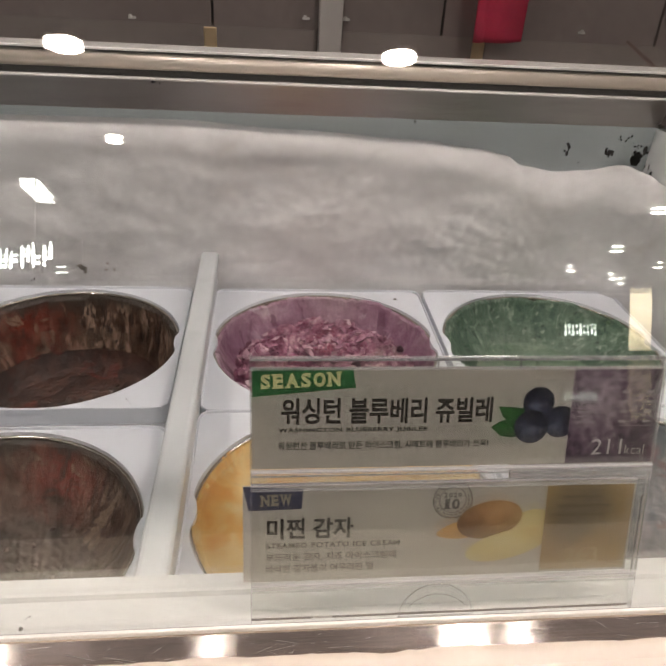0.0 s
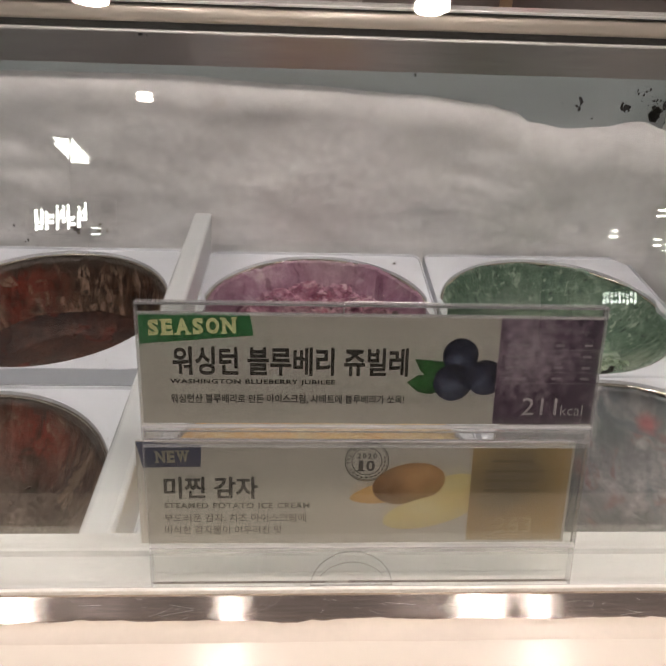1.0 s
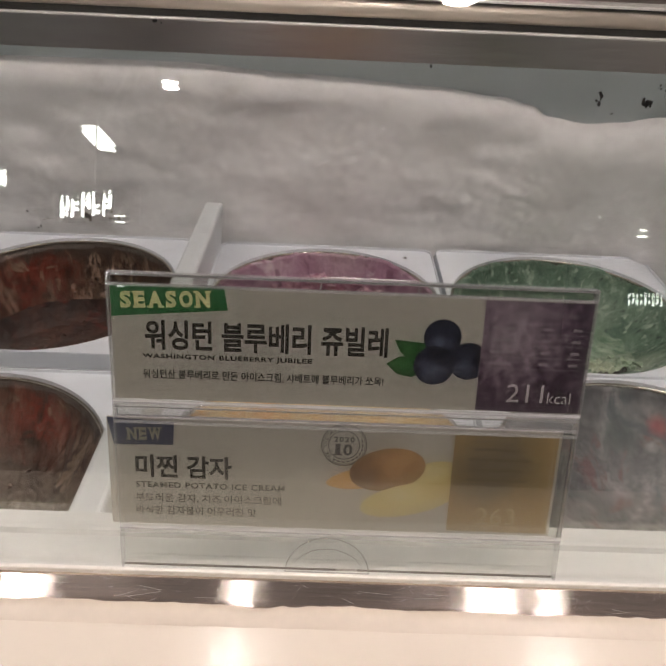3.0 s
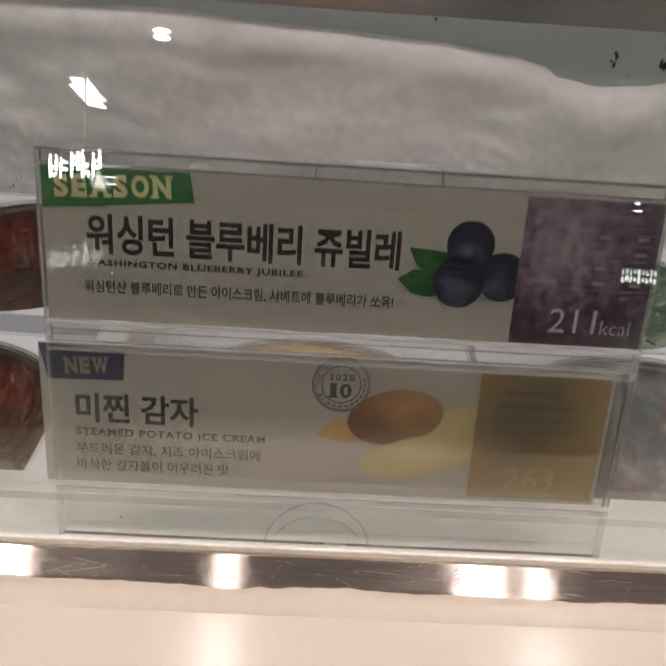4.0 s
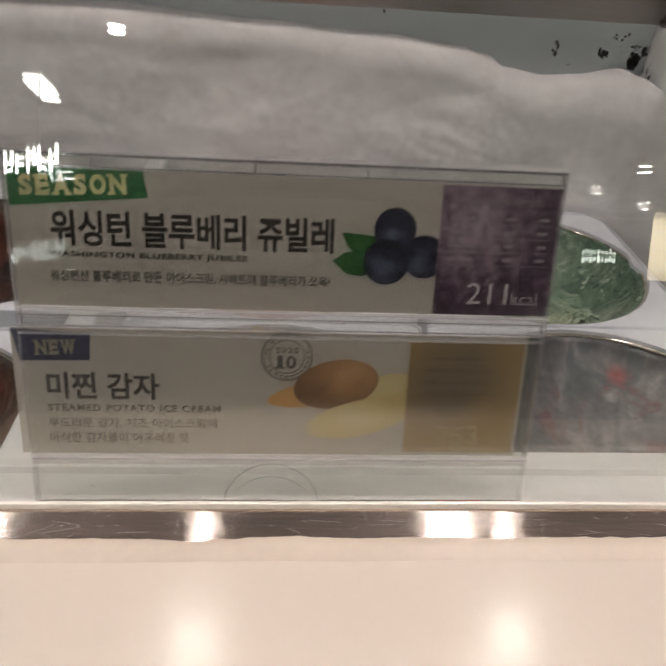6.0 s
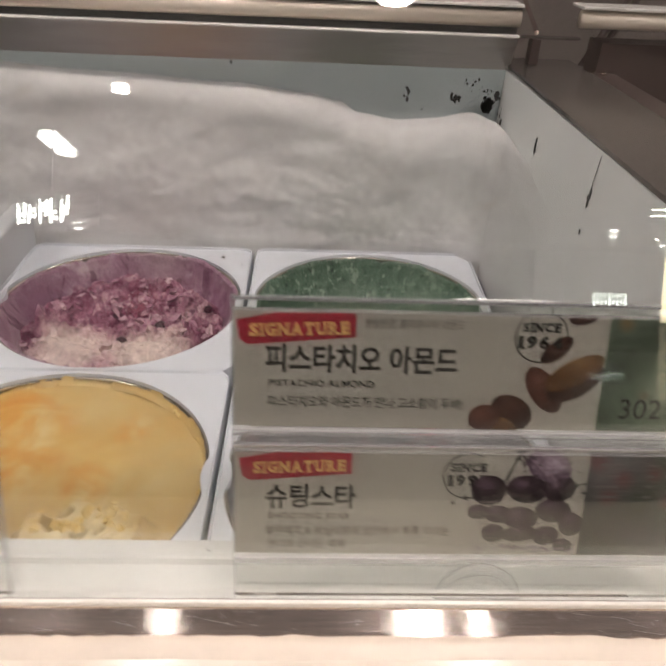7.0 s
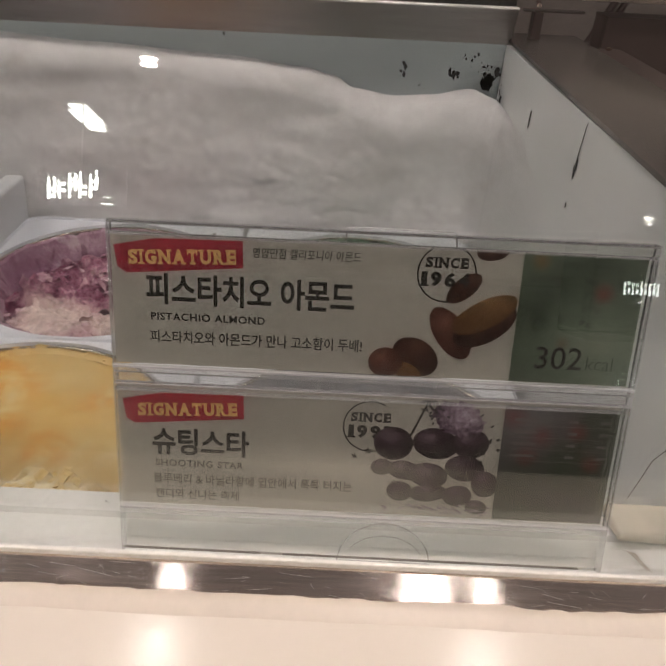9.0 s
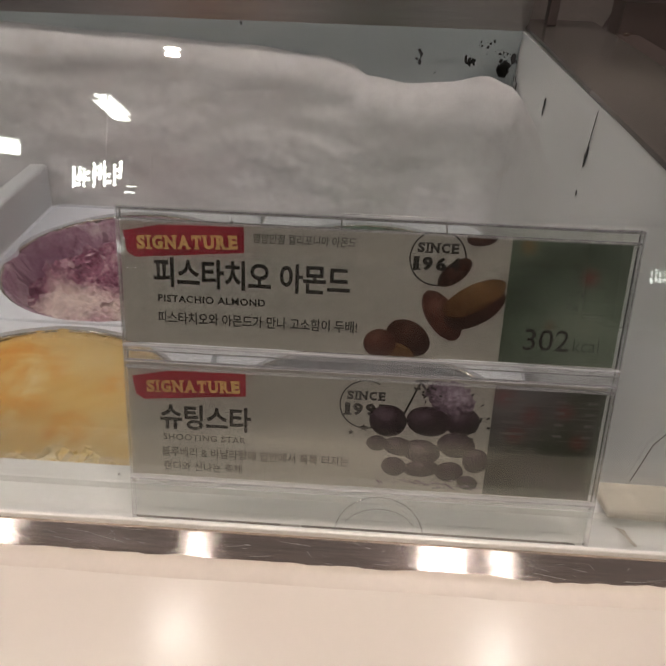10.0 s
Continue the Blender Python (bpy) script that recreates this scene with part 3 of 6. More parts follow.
M["rim"] = plain("tub_rim", (0.62, 0.57, 0.50), 0.20, 0.95, scale=40, vary=0.3)


def fbm(x, y, z, octaves=4):
    return sum(noise.noise((x * 2 ** k, y * 2 ** k, z + k)) / 2 ** k for k in range(octaves))


def ice_cream(cx, cy, label, wall, mound, wall_mat, mound_mat, seed):
    """The mass left in a tub: a smeared ring up the wall, and the scooped mound or hollow inside it.
    wall: (depth of its top, depth of its foot, radius at top, radius at foot, unevenness); mound: height at (x, y) in tub radii."""
    ic = base("ice_cream", (cx, cy, ZP - 0.06), label, "ice cream", "ice creams")
    top, foot, r0, r1, wave = wall
    n, rings = 240, 30
    bm = bmesh.new()
    grid = []
    for j in range(rings + 1):
        g = j / rings
        row = []
        for i in range(n):
            t = 2 * math.pi * i / n
            c, s = math.cos(t), math.sin(t)
            edge = top + 0.004 * noise.noise((c * 3, s * 3, seed)) + 0.003 * noise.noise((c * 14, s * 14, seed + 2)) + 0.002 * noise.noise((c * 40, s * 40, seed + 4))
            z = -edge - (foot - edge) * g
            bow = g ** 1.6
            r = r0 + (r1 - r0) * bow - (1 - g ** 4) * wave * (0.5 + 0.5 * noise.noise((c * 4, s * 4, z * 25 + seed))) - (1 - g ** 4) * 0.35 * wave * abs(noise.noise((c * 15, s * 15, z * 50 + seed)))
            if j == 0:
                r = 0.978
            row.append(bm.verts.new((cx + HA * r * c, cy + HB * r * s, ZP - 0.003 + z)))
        grid.append(row)
    for p, q in zip(grid, grid[1:]):
        for i in range(n):
            bm.faces.new((p[i], q[i], q[(i + 1) % n], p[(i + 1) % n]))
    part("smeared_wall", bm, wall_mat, ic, smooth=True)
    bm = bmesh.new()
    grid = []
    rings = 110
    for j in range(rings + 1):
        f = (r1 + 0.03) * (1 - j / rings) if j < rings else 0.0005
        row = []
        for i in range(n):
            t = 2 * math.pi * i / n
            x, y = f * math.cos(t), f * math.sin(t)
            row.append(bm.verts.new((cx + HA * x, cy + HB * y, ZP - 0.003 + mound(x, y))))
        grid.append(row)
    for p, q in zip(grid, grid[1:]):
        for i in range(n):
            bm.faces.new((p[i], q[i], q[(i + 1) % n], p[(i + 1) % n]))
    bm.faces.new(grid[-1])
    part("mound", bm, mound_mat, ic, smooth=True)
    return ic


def shards(ic, cx, cy, height, spots, material, name, seed, label="", flat=0.5):
    """Loose curls and crumbs, lying on the mass: spots of (x, y, spread, count, size) in tub radii and metres."""
    random.seed(seed)
    bm = bmesh.new()
    for sx, sy, sp, count, size in spots:
        for _ in range(count):
            if sp < 0:
                t, r = random.uniform(0, 2 * math.pi), random.gauss(sx, -sp)
                x, y = r * math.cos(t), r * math.sin(t)
            else:
                x, y = random.gauss(sx, sp), random.gauss(sy, sp)
            if math.hypot(x, y) > 0.965:
                continue
            q = size * random.uniform(0.35, 1.0)
            mid = Vector((cx + HA * x, cy + HB * y, ZP - 0.003 + height(x, y) + q * 0.15))
            turn = Matrix.Rotation(random.uniform(0, 6.28), 3, "Z") @ Matrix.Rotation(random.gauss(0, flat), 3, "X") @ Matrix.Rotation(random.gauss(0, flat), 3, "Y")
            long = random.uniform(0.8, 1.6)
            k = random.randint(5, 7)
            rim = []
            for i in range(k):
                a = 2 * math.pi * i / k
                e = random.uniform(0.55, 1.1)
                rim.append(Vector((q * long * e * math.cos(a), q * e * math.sin(a), q * random.uniform(-0.35, 0.35))))
            up = [bm.verts.new(mid + turn @ v) for v in rim]
            hub = bm.verts.new(mid + turn @ Vector((0, 0, q * random.uniform(0.2, 0.7))))
            low = bm.verts.new(mid + turn @ Vector((0, 0, -q * random.uniform(0.3, 0.6))))
            for i in range(k):
                bm.faces.new((up[i], up[(i + 1) % k], hub))
                bm.faces.new((up[(i + 1) % k], up[i], low))
    ob = part(name, bm, material, ic, label)
    return tagged(ob, label, "", "", "stuff") if label else ob


def near(nt, centre, radius, soft=0.5):
    """1 round a place in the tub, fading to 0 at the radius, with a frayed edge."""
    co = nt.nodes.new("ShaderNodeTexCoord")
    d = nt.nodes.new("ShaderNodeVectorMath")
    d.operation = "DISTANCE"
    d.inputs[1].default_value = centre
    nt.links.new(co.outputs["Object"], d.inputs[0])
    fray = nt.nodes.new("ShaderNodeMath")
    fray.operation = "MULTIPLY_ADD"
    nt.links.new(noise_tex(nt, 60, 6, 0.6, warp=1.0), fray.inputs[0])
    fray.inputs[1].default_value = radius * 0.9
    nt.links.new(d.outputs["Value"], fray.inputs[2])
    mr = nt.nodes.new("ShaderNodeMapRange")
    mr.inputs["From Min"].default_value, mr.inputs["From Max"].default_value = radius * (1.45 - soft), radius * 1.45
    mr.inputs["To Min"].default_value, mr.inputs["To Max"].default_value = 1.0, 0.0
    nt.links.new(fray.outputs[0], mr.inputs["Value"])
    return mr.outputs["Result"]


def patch(material, centre, radius, colour, soft=0.5, amount=1.0):
    """Another flavour ribbon showing round one place."""
    nt = material.node_tree
    b = nt.nodes["Principled BSDF"]
    was = b.inputs["Base Color"].links[0].from_socket
    f = near(nt, centre, radius, soft)
    if amount < 1:
        k = nt.nodes.new("ShaderNodeMath")
        k.operation = "MULTIPLY"
        k.inputs[1].default_value = amount
        nt.links.new(f, k.inputs[0])
        f = k.outputs[0]
    if isinstance(colour, tuple):
        lo, hi = tuple(c * 0.82 for c in colour), tuple(min(1, c * 1.15) for c in colour)
        colour = ramp(nt, noise_tex(nt, 140, 6, 0.65), [(0.35, lo), (0.65, hi)])
    nt.links.new(mix(nt, f, was, colour), b.inputs["Base Color"])


def film(material, z, soft, colour):
    """A thin dried film along the rim of a tub, with a ragged lower edge."""
    nt = material.node_tree
    b = nt.nodes["Principled BSDF"]
    was = b.inputs["Base Color"].links[0].from_socket
    tc = nt.nodes.new("ShaderNodeTexCoord")
    sp = nt.nodes.new("ShaderNodeSeparateXYZ")
    nt.links.new(tc.outputs["Object"], sp.inputs[0])
    add = nt.nodes.new("ShaderNodeMath")
    add.operation = "MULTIPLY_ADD"
    nt.links.new(noise_tex(nt, 26, 5, 0.6, (1.6, 1.6, 0.5), 0.6), add.inputs[0])
    add.inputs[1].default_value = 0.045
    nt.links.new(sp.outputs["Z"], add.inputs[2])
    mr = nt.nodes.new("ShaderNodeMapRange")
    mr.inputs["From Min"].default_value, mr.inputs["From Max"].default_value = z + 0.0225 - soft, z + 0.0225 + soft
    nt.links.new(add.outputs[0], mr.inputs["Value"])
    nt.links.new(mix(nt, mr.outputs["Result"], was, colour), b.inputs["Base Color"])


def ribbons(material, scale, lo, hi, colour, stretch=(1, 1, 1), warp=0.8, amount=1.0, detail=6, rough=0.6):
    """Ribbons, drips or flecks of another colour, cut out of one noise between two levels."""
    nt = material.node_tree
    b = nt.nodes["Principled BSDF"]
    was = b.inputs["Base Color"].links[0].from_socket
    mr = nt.nodes.new("ShaderNodeMapRange")
    mr.inputs["From Min"].default_value, mr.inputs["From Max"].default_value = lo, hi
    mr.inputs["To Max"].default_value = amount
    nt.links.new(noise_tex(nt, scale, detail, rough, stretch, warp), mr.inputs["Value"])
    nt.links.new(mix(nt, mr.outputs["Result"], was, colour), b.inputs["Base Color"])


def cherry_marble(material):
    """Cherry red broken by cream and dark chocolate."""
    nt = material.node_tree
    return ramp(nt, noise_tex(nt, 44, 9, 0.68, (1.1, 1.1, 0.8), 0.8), [(0.38, (0.022, 0.010, 0.007)), (0.45, (0.120, 0.020, 0.012)), (0.53, (0.25, 0.030, 0.017)), (0.58, (0.14, 0.045, 0.028)), (0.63, (0.32, 0.21, 0.15))])


M["choc_wall"] = swirled("chocolate_smear", [(0.36, (0.024, 0.012, 0.008)), (0.48, (0.066, 0.034, 0.022)), (0.58, (0.125, 0.070, 0.047)), (0.68, (0.21, 0.135, 0.095))], 22, 0.4, 0.8, 0.004, 0.8, (1.3, 1.3, 0.9), coat=0.1, grain=0.45)
ribbons(M["choc_wall"], 24, 0.50, 0.58, (0.36, 0.25, 0.185), (1.9, 1.9, 0.7), 0.35, 0.85, 9, 0.68)
ribbons(M["choc_wall"], 46, 0.55, 0.59, (0.022, 0.011, 0.008), (1.9, 1.9, 0.45), 0.3, 0.85, 8, 0.65)
ribbons(M["choc_wall"], 120, 0.60, 0.64, (0.016, 0.008, 0.006), (1, 1, 1), 0.3, 0.8)
M["cherry_wall"] = swirled("cherry_smear", [(0.38, (0.024, 0.013, 0.009)), (0.46, (0.055, 0.030, 0.022)), (0.54, (0.100, 0.062, 0.046)), (0.64, (0.16, 0.11, 0.082))], 20, 0.4, 0.7, 0.003, 0.8, (1.3, 1.3, 0.9), coat=0.1, grain=0.45)
ribbons(M["cherry_wall"], 22, 0.535, 0.60, (0.22, 0.155, 0.115), (1.7, 1.7, 0.8), 0.4, 0.75, 9, 0.68)
ribbons(M["cherry_wall"], 44, 0.56, 0.60, (0.022, 0.011, 0.008), (1.6, 1.6, 0.55), 0.3, 0.85, 8, 0.65)
M["choc"] = swirled("chocolate_floor", [(0.38, (0.014, 0.007, 0.006)), (0.48, (0.034, 0.014, 0.010)), (0.56, (0.070, 0.026, 0.017)), (0.66, (0.14, 0.065, 0.042))], 26, 0.6, 0.7, 0.003, 0.8)
ribbons(M["choc"], 40, 0.58, 0.64, (0.15, 0.024, 0.014), (1, 1, 1), 0.6, 0.7)
M["cherry"] = swirled("cherry_floor", [(0.38, (0.030, 0.020, 0.015)), (0.50, (0.070, 0.047, 0.036)), (0.64, (0.13, 0.095, 0.075))], 16, 0.6, 0.5, 0.003, 0.8)
M["blue_wall"] = swirled("blueberry_smear", [(0.34, (0.145, 0.048, 0.105)), (0.43, (0.26, 0.125, 0.195)), (0.53, (0.37, 0.225, 0.29)), (0.64, (0.53, 0.40, 0.44))], 16, 0.45, 0.9, 0.005, 1.2, (1, 1, 0.8), grain=0.4, fine=90)
ribbons(M["blue_wall"], 30, 0.595, 0.61, (0.13, 0.040, 0.085), (1.4, 1.4, 0.6), 1.2, 0.7)
ribbons(M["blue_wall"], 26, 0.60, 0.66, (0.62, 0.52, 0.55), (1, 1, 0.7), 1.2, 0.6)
M["blue"] = swirled("blueberry_crumble", [(0.37, (0.050, 0.008, 0.024)), (0.45, (0.16, 0.032, 0.080)), (0.52, (0.32, 0.125, 0.190)), (0.59, (0.50, 0.31, 0.35)), (0.67, (0.66, 0.53, 0.51))], 17, 0.5, 0.9, 0.004, 1.8, grain=0.45, fine=110)
M["pist_wall"] = swirled("pistachio_smear", [(0.36, (0.042, 0.084, 0.056)), (0.46, (0.078, 0.138, 0.095)), (0.55, (0.130, 0.198, 0.142)), (0.64, (0.25, 0.325, 0.25))], 18, 0.45, 1.0, 0.005, 1.0, (1, 1, 0.8), grain=0.55, fine=120)
ribbons(M["pist_wall"], 130, 0.58, 0.64, (0.36, 0.43, 0.34), (1, 1, 0.6), 0.3, 0.8)
ribbons(M["pist_wall"], 110, 0.60, 0.66, (0.022, 0.045, 0.030), (1.2, 1.2, 0.6), 0.3, 0.85)
M["pist"] = swirled("pistachio_mass", [(0.36, (0.095, 0.155, 0.100)), (0.47, (0.165, 0.235, 0.165)), (0.56, (0.26, 0.325, 0.245)), (0.66, (0.40, 0.455, 0.355))], 13, 0.45, 0.7, 0.003, 1.2, grain=0.45)
ribbons(M["pist"], 24, 0.56, 0.62, (0.075, 0.150, 0.095), (1, 1, 1), 1.4, 0.9)
M["pist_pale"] = swirled("pistachio_curls", [(0.36, (0.070, 0.130, 0.075)), (0.48, (0.20, 0.28, 0.185)), (0.62, (0.40, 0.47, 0.34))], 60, 0.5, 0.4, 0.002, 1.0)
M["potato"] = swirled("yellow_custard", [(0.34, (0.53, 0.335, 0.105)), (0.46, (0.55, 0.375, 0.14)), (0.56, (0.56, 0.41, 0.18)), (0.66, (0.60, 0.47, 0.25))], 9, 0.45, 0.3, 0.002, 1.2, grain=0.3)
M["potato_lump"] = swirled("yellow_lumps", [(0.38, (0.60, 0.36, 0.06)), (0.60, (0.72, 0.57, 0.27))], 60, 0.5, 0.4, 0.002, 1.0)
M["star_wall"] = swirled("blue_grey_smear", [(0.36, (0.066, 0.070, 0.075)), (0.46, (0.110, 0.111, 0.117)), (0.54, (0.165, 0.160, 0.165)), (0.64, (0.28, 0.270, 0.272))], 18, 0.4, 0.5, 0.003, 0.8, (2.0, 2.0, 0.5), coat=0.1, grain=0.35)
ribbons(M["star_wall"], 13, 0.56, 0.62, (0.15, 0.075, 0.075), (1.8, 1.8, 0.6), 1.2, 0.75)
ribbons(M["star_wall"], 11, 0.57, 0.63, (0.070, 0.088, 0.100), (1.3, 1.3, 0.8), 1.0, 0.85)
M["lilac_shard"], nt, bs = nodes_of("lilac_crumbs")
geo = nt.nodes.new("ShaderNodeNewGeometry")
lump_tone = ramp(nt, geo.outputs["Random Per Island"], [(0.0, (0.13, 0.025, 0.065)), (0.30, (0.26, 0.085, 0.150)), (0.60, (0.42, 0.24, 0.30)), (1.0, (0.66, 0.52, 0.53))])
nt.links.new(mix(nt, 0.40, lump_tone, ramp(nt, noise_tex(nt, 120, 6, 0.65, warp=1.0), [(0.38, (0.14, 0.030, 0.075)), (0.50, (0.42, 0.22, 0.29)), (0.62, (0.64, 0.48, 0.50))])), bs.inputs["Base Color"])
bs.inputs["Roughness"].default_value = 0.5
add_bump(nt, bs, noise_tex(nt, 300, 5, 0.7), 0.5, 0.002)
M["dark_berry"] = plain("dark_berry", (0.030, 0.006, 0.012), 0.3, scale=90, vary=0.3, fine=300, bump=0.4)
M["green_shard"] = swirled("green_scrapings", [(0.36, (0.035, 0.075, 0.042)), (0.50, (0.10, 0.17, 0.10)), (0.64, (0.23, 0.31, 0.21))], 70, 0.45, 0.4, 0.002, 1.0)
M["choc_shard"] = swirled("chocolate_scrapings", [(0.40, (0.028, 0.012, 0.008)), (0.52, (0.075, 0.034, 0.023)), (0.64, (0.22, 0.13, 0.09))], 60, 0.4, 0.4, 0.002, 1.0)

COLS = [(-0.1300, 0.4050), (0.1275, 0.4060), (-0.1300, 0.1630), (0.1275, 0.1640), (-0.4120, 0.4090), (-0.4080, 0.1420)]
for n_, (cx, cy) in enumerate(COLS):
    wx, wy = 0.1268, 0.1212
    if n_ >= 4:
        wx = 0.1275
    collar(cx, cy, wx, wy)
    tub(cx, cy)
scrap = bmesh.new()
tri = [scrap.verts.new((-0.130 + dx, 0.405 + dy, ZP + dz)) for dx, dy, dz in ((0.090, 0.098, 0.0005), (0.096, 0.097, 0.0005), (0.0955, 0.102, 0.0005), (0.094, 0.099, 0.003))]
for f in ((0, 1, 3), (1, 2, 3), (2, 0, 3), (2, 1, 0)):
    scrap.faces.new([tri[k] for k in f])
tagged(obj("crumb", scrap, M["gasket"]), "tiny dark crumb lying on a white collar", "crumb")
# blueberry: lilac wall, crumbled purple heart, cream towards the front, a few dark berries
bx, by = COLS[0]
for target in (M["blue"], M["lilac_shard"]):
    patch(target, (bx + 0.035, by - 0.055, 0.868), 0.056, (0.70, 0.58, 0.52), 0.6, 0.95)
    patch(target, (bx - 0.040, by - 0.050, 0.868), 0.054, (0.69, 0.56, 0.51), 0.6, 0.95)
    patch(target, (bx + 0.004, by - 0.075, 0.868), 0.014, (0.40, 0.15, 0.22), 0.8, 0.8)
patch(M["blue_wall"], (bx - 0.09, by + 0.04, 0.87), 0.050, (0.22, 0.085, 0.16), 1.0, 0.7)
patch(M["blue_wall"], (bx + 0.10, by + 0.03, 0.87), 0.05, (0.27, 0.11, 0.20), 1.0, 0.6)
patch(M["blue_wall"], (bx + 0.02, by + 0.115, 0.90), 0.05, (0.52, 0.41, 0.42), 1.0, 0.6)
patch(M["blue"], (bx + 0.072, by + 0.01, 0.865), 0.022, (0.50, 0.37, 0.36), 0.6)
patch(M["blue"], (bx + 0.006, by + 0.045, 0.87), 0.026, (0.36, 0.10, 0.145), 0.8, 0.8)


def h_blue(x, y):
    r = math.hypot(x, y)
    ridge = math.exp(-((r - 0.60) / 0.13) ** 2) * (0.6 + 0.4 * (y > -0.2))
    rip = 1 - abs(noise.noise((x * 5 + 3, y * 6, 1.0)))
    fine = 1 - abs(noise.noise((x * 13, y * 17, 2.0)))
    # broken ledges where the scoop tore the mass
    q = 5.0 * (0.5 + 0.6 * fbm(x * 4.2 + 2, y * 5.2, 31.0, 3))
    ledge = (math.floor(q) + min(1, (q - math.floor(q)) * 3.5)) / 5.0
    smooth = max(0, 1 - math.hypot(x + 0.33, y + 0.45) / 0.36) + max(0, 1 - math.hypot(x - 0.25, y + 0.45) / 0.34)
    tear = max(0.15, 1 - 1.3 * smooth)
    return -0.039 + 0.018 * ridge + tear * (0.019 * (ledge - 0.45) + 0.008 * (fine - 0.6)) + 0.010 * (rip - 0.6) + 0.0026 * tear * noise.noise((x * 34, y * 34, 3.0)) + 0.014 * max(0, 1 - math.hypot(x - 0.25, y + 0.5) / 0.45) + 0.012 * max(0, 1 - math.hypot(x + 0.3, y + 0.5) / 0.4)


ic = ice_cream(bx, by, "purple blueberry ice cream, crumbled and scooped, with dark berries", (0.001, 0.040, 0.955, 0.80, 0.02), h_blue, M["blue_wall"], M["blue"], 1.0)
shards(ic, bx, by, h_blue, [(0.62, -0.17, 0.09, 14, 0.0074), (0.62, 0.17, 0.09, 18, 0.0074), (0.45, 0.45, 0.09, 20, 0.0074), (0.17, 0.62, 0.09, 20, 0.0074), (-0.17, 0.62, 0.09, 20, 0.0074), (-0.45, 0.45, 0.09, 20, 0.0074), (-0.62, 0.17, 0.09, 18, 0.0074), (-0.62, -0.17, 0.09, 14, 0.0074), (0.05, 0.30, 0.17, 44, 0.0080), (0.42, 0.02, 0.10, 18, 0.0075), (0.05, -0.60, 0.10, 10, 0.0075), (0.05, 0.45, 0.28, 170, 0.0034)], M["lilac_shard"], "crumbs", 3, "lilac ice cream crumbs", 0.55)
shards(ic, bx, by, lambda x, y: -0.007, [(0.955, 0, -0.006, 120, 0.0026)], M["lilac_shard"], "rim_crumbs", 4, "lilac ice cream crumbs")
for k, (x, y, r) in enumerate(((0.30, 0.03, 0.0056), (0.40, -0.02, 0.0048), (0.02, -0.22, 0.0058), (0.70, 0.12, 0.0050))):
    bm = bmesh.new()
    bmesh.ops.create_icosphere(bm, subdivisions=3, radius=r)
    for v in bm.verts:
        v.co *= 1 + 0.22 * noise.noise(v.co * 260 + Vector((k, 0, 0)))
        v.co.z *= 0.7
    bmesh.ops.translate(bm, verts=bm.verts, vec=(bx + HA * x, by + HB * y, ZP - 0.001 + h_blue(x, y)))
    part("berry", bm, M["dark_berry"], ic, "dark blueberry", True)

# pistachio: scraped hollow, curls at the front
gx, gy = COLS[1]
patch(M["pist_wall"], (gx - 0.01, gy + 0.045, 0.845), 0.062, (0.27, 0.32, 0.25), 0.9, 0.8)
patch(M["pist_wall"], (gx + 0.06, gy + 0.055, 0.87), 0.030, (0.25, 0.31, 0.24), 0.9, 0.6)
patch(M["pist"], (gx + 0.005, gy + 0.02, 0.845), 0.050, (0.24, 0.31, 0.235), 0.9, 0.7)
for target in (M["pist"], M["pist_wall"]):
    patch(target, (gx + 0.070, gy - 0.045, 0.865), 0.032, (0.36, 0.41, 0.32), 0.8, 0.8)
patch(M["pist"], (gx + 0.025, gy - 0.065, 0.86), 0.030, (0.46, 0.48, 0.34), 0.9, 0.85)


def h_pist(x, y):
    front = max(0, min(1, (-y - 0.12) / 0.35))
    curl = 1 - abs(noise.noise((x * 9 + y * 3, y * 15, 6.0)))
    return -0.053 + 0.012 * (x * x + y * y) + 0.016 * front + 0.007 * noise.noise((x * 2.2, y * 2.2, 5.0)) + 0.003 * noise.noise((x * 9, y * 9, 5.0)) + front * (0.012 * (curl - 0.6) + 0.004 * noise.noise((x * 30, y * 30, 7.0)))


ic = ice_cream(gx, gy, "green pistachio ice cream scraped smooth, with curls at the front", (0.001, 0.050, 0.962, 0.62, 0.05), h_pist, M["pist_wall"], M["pist"], 5.0)
shards(ic, gx, gy, h_pist, [(-0.38, -0.48, 0.13, 150, 0.0042), (-0.10, -0.60, 0.12, 60, 0.0042), (0.45, -0.50, 0.10, 50, 0.0040)], M["pist_pale"], "curls", 7, "pale green ice cream curls")
shards(ic, gx, gy, lambda x, y: -0.009, [(0.945, 0, -0.012, 170, 0.0034), (-0.1, 0.92, 0.05, 14, 0.004)], M["green_shard"], "rim_crumbs", 8, "green ice cream scrapings")
shards(ic, gx, gy, lambda x, y: -0.006 - 0.050 * (max(0, 0.94 - math.hypot(x, y)) / 0.34) ** 0.62, [(0.84, 0, -0.07, 260, 0.0038)], M["green_shard"], "wall_crumbs", 9, "green ice cream scrapings", 1.0)

# yellow: nearly full and smooth, lumpy along the rim
yx, yy = COLS[2]
ny = M["potato"].node_tree
marble = ramp(ny, noise_tex(ny, 30, 8, 0.65, (1, 1, 1), 0.5), [(0.38, (0.54, 0.245, 0.045)), (0.48, (0.56, 0.315, 0.085)), (0.56, (0.57, 0.40, 0.17)), (0.64, (0.60, 0.48, 0.26))])
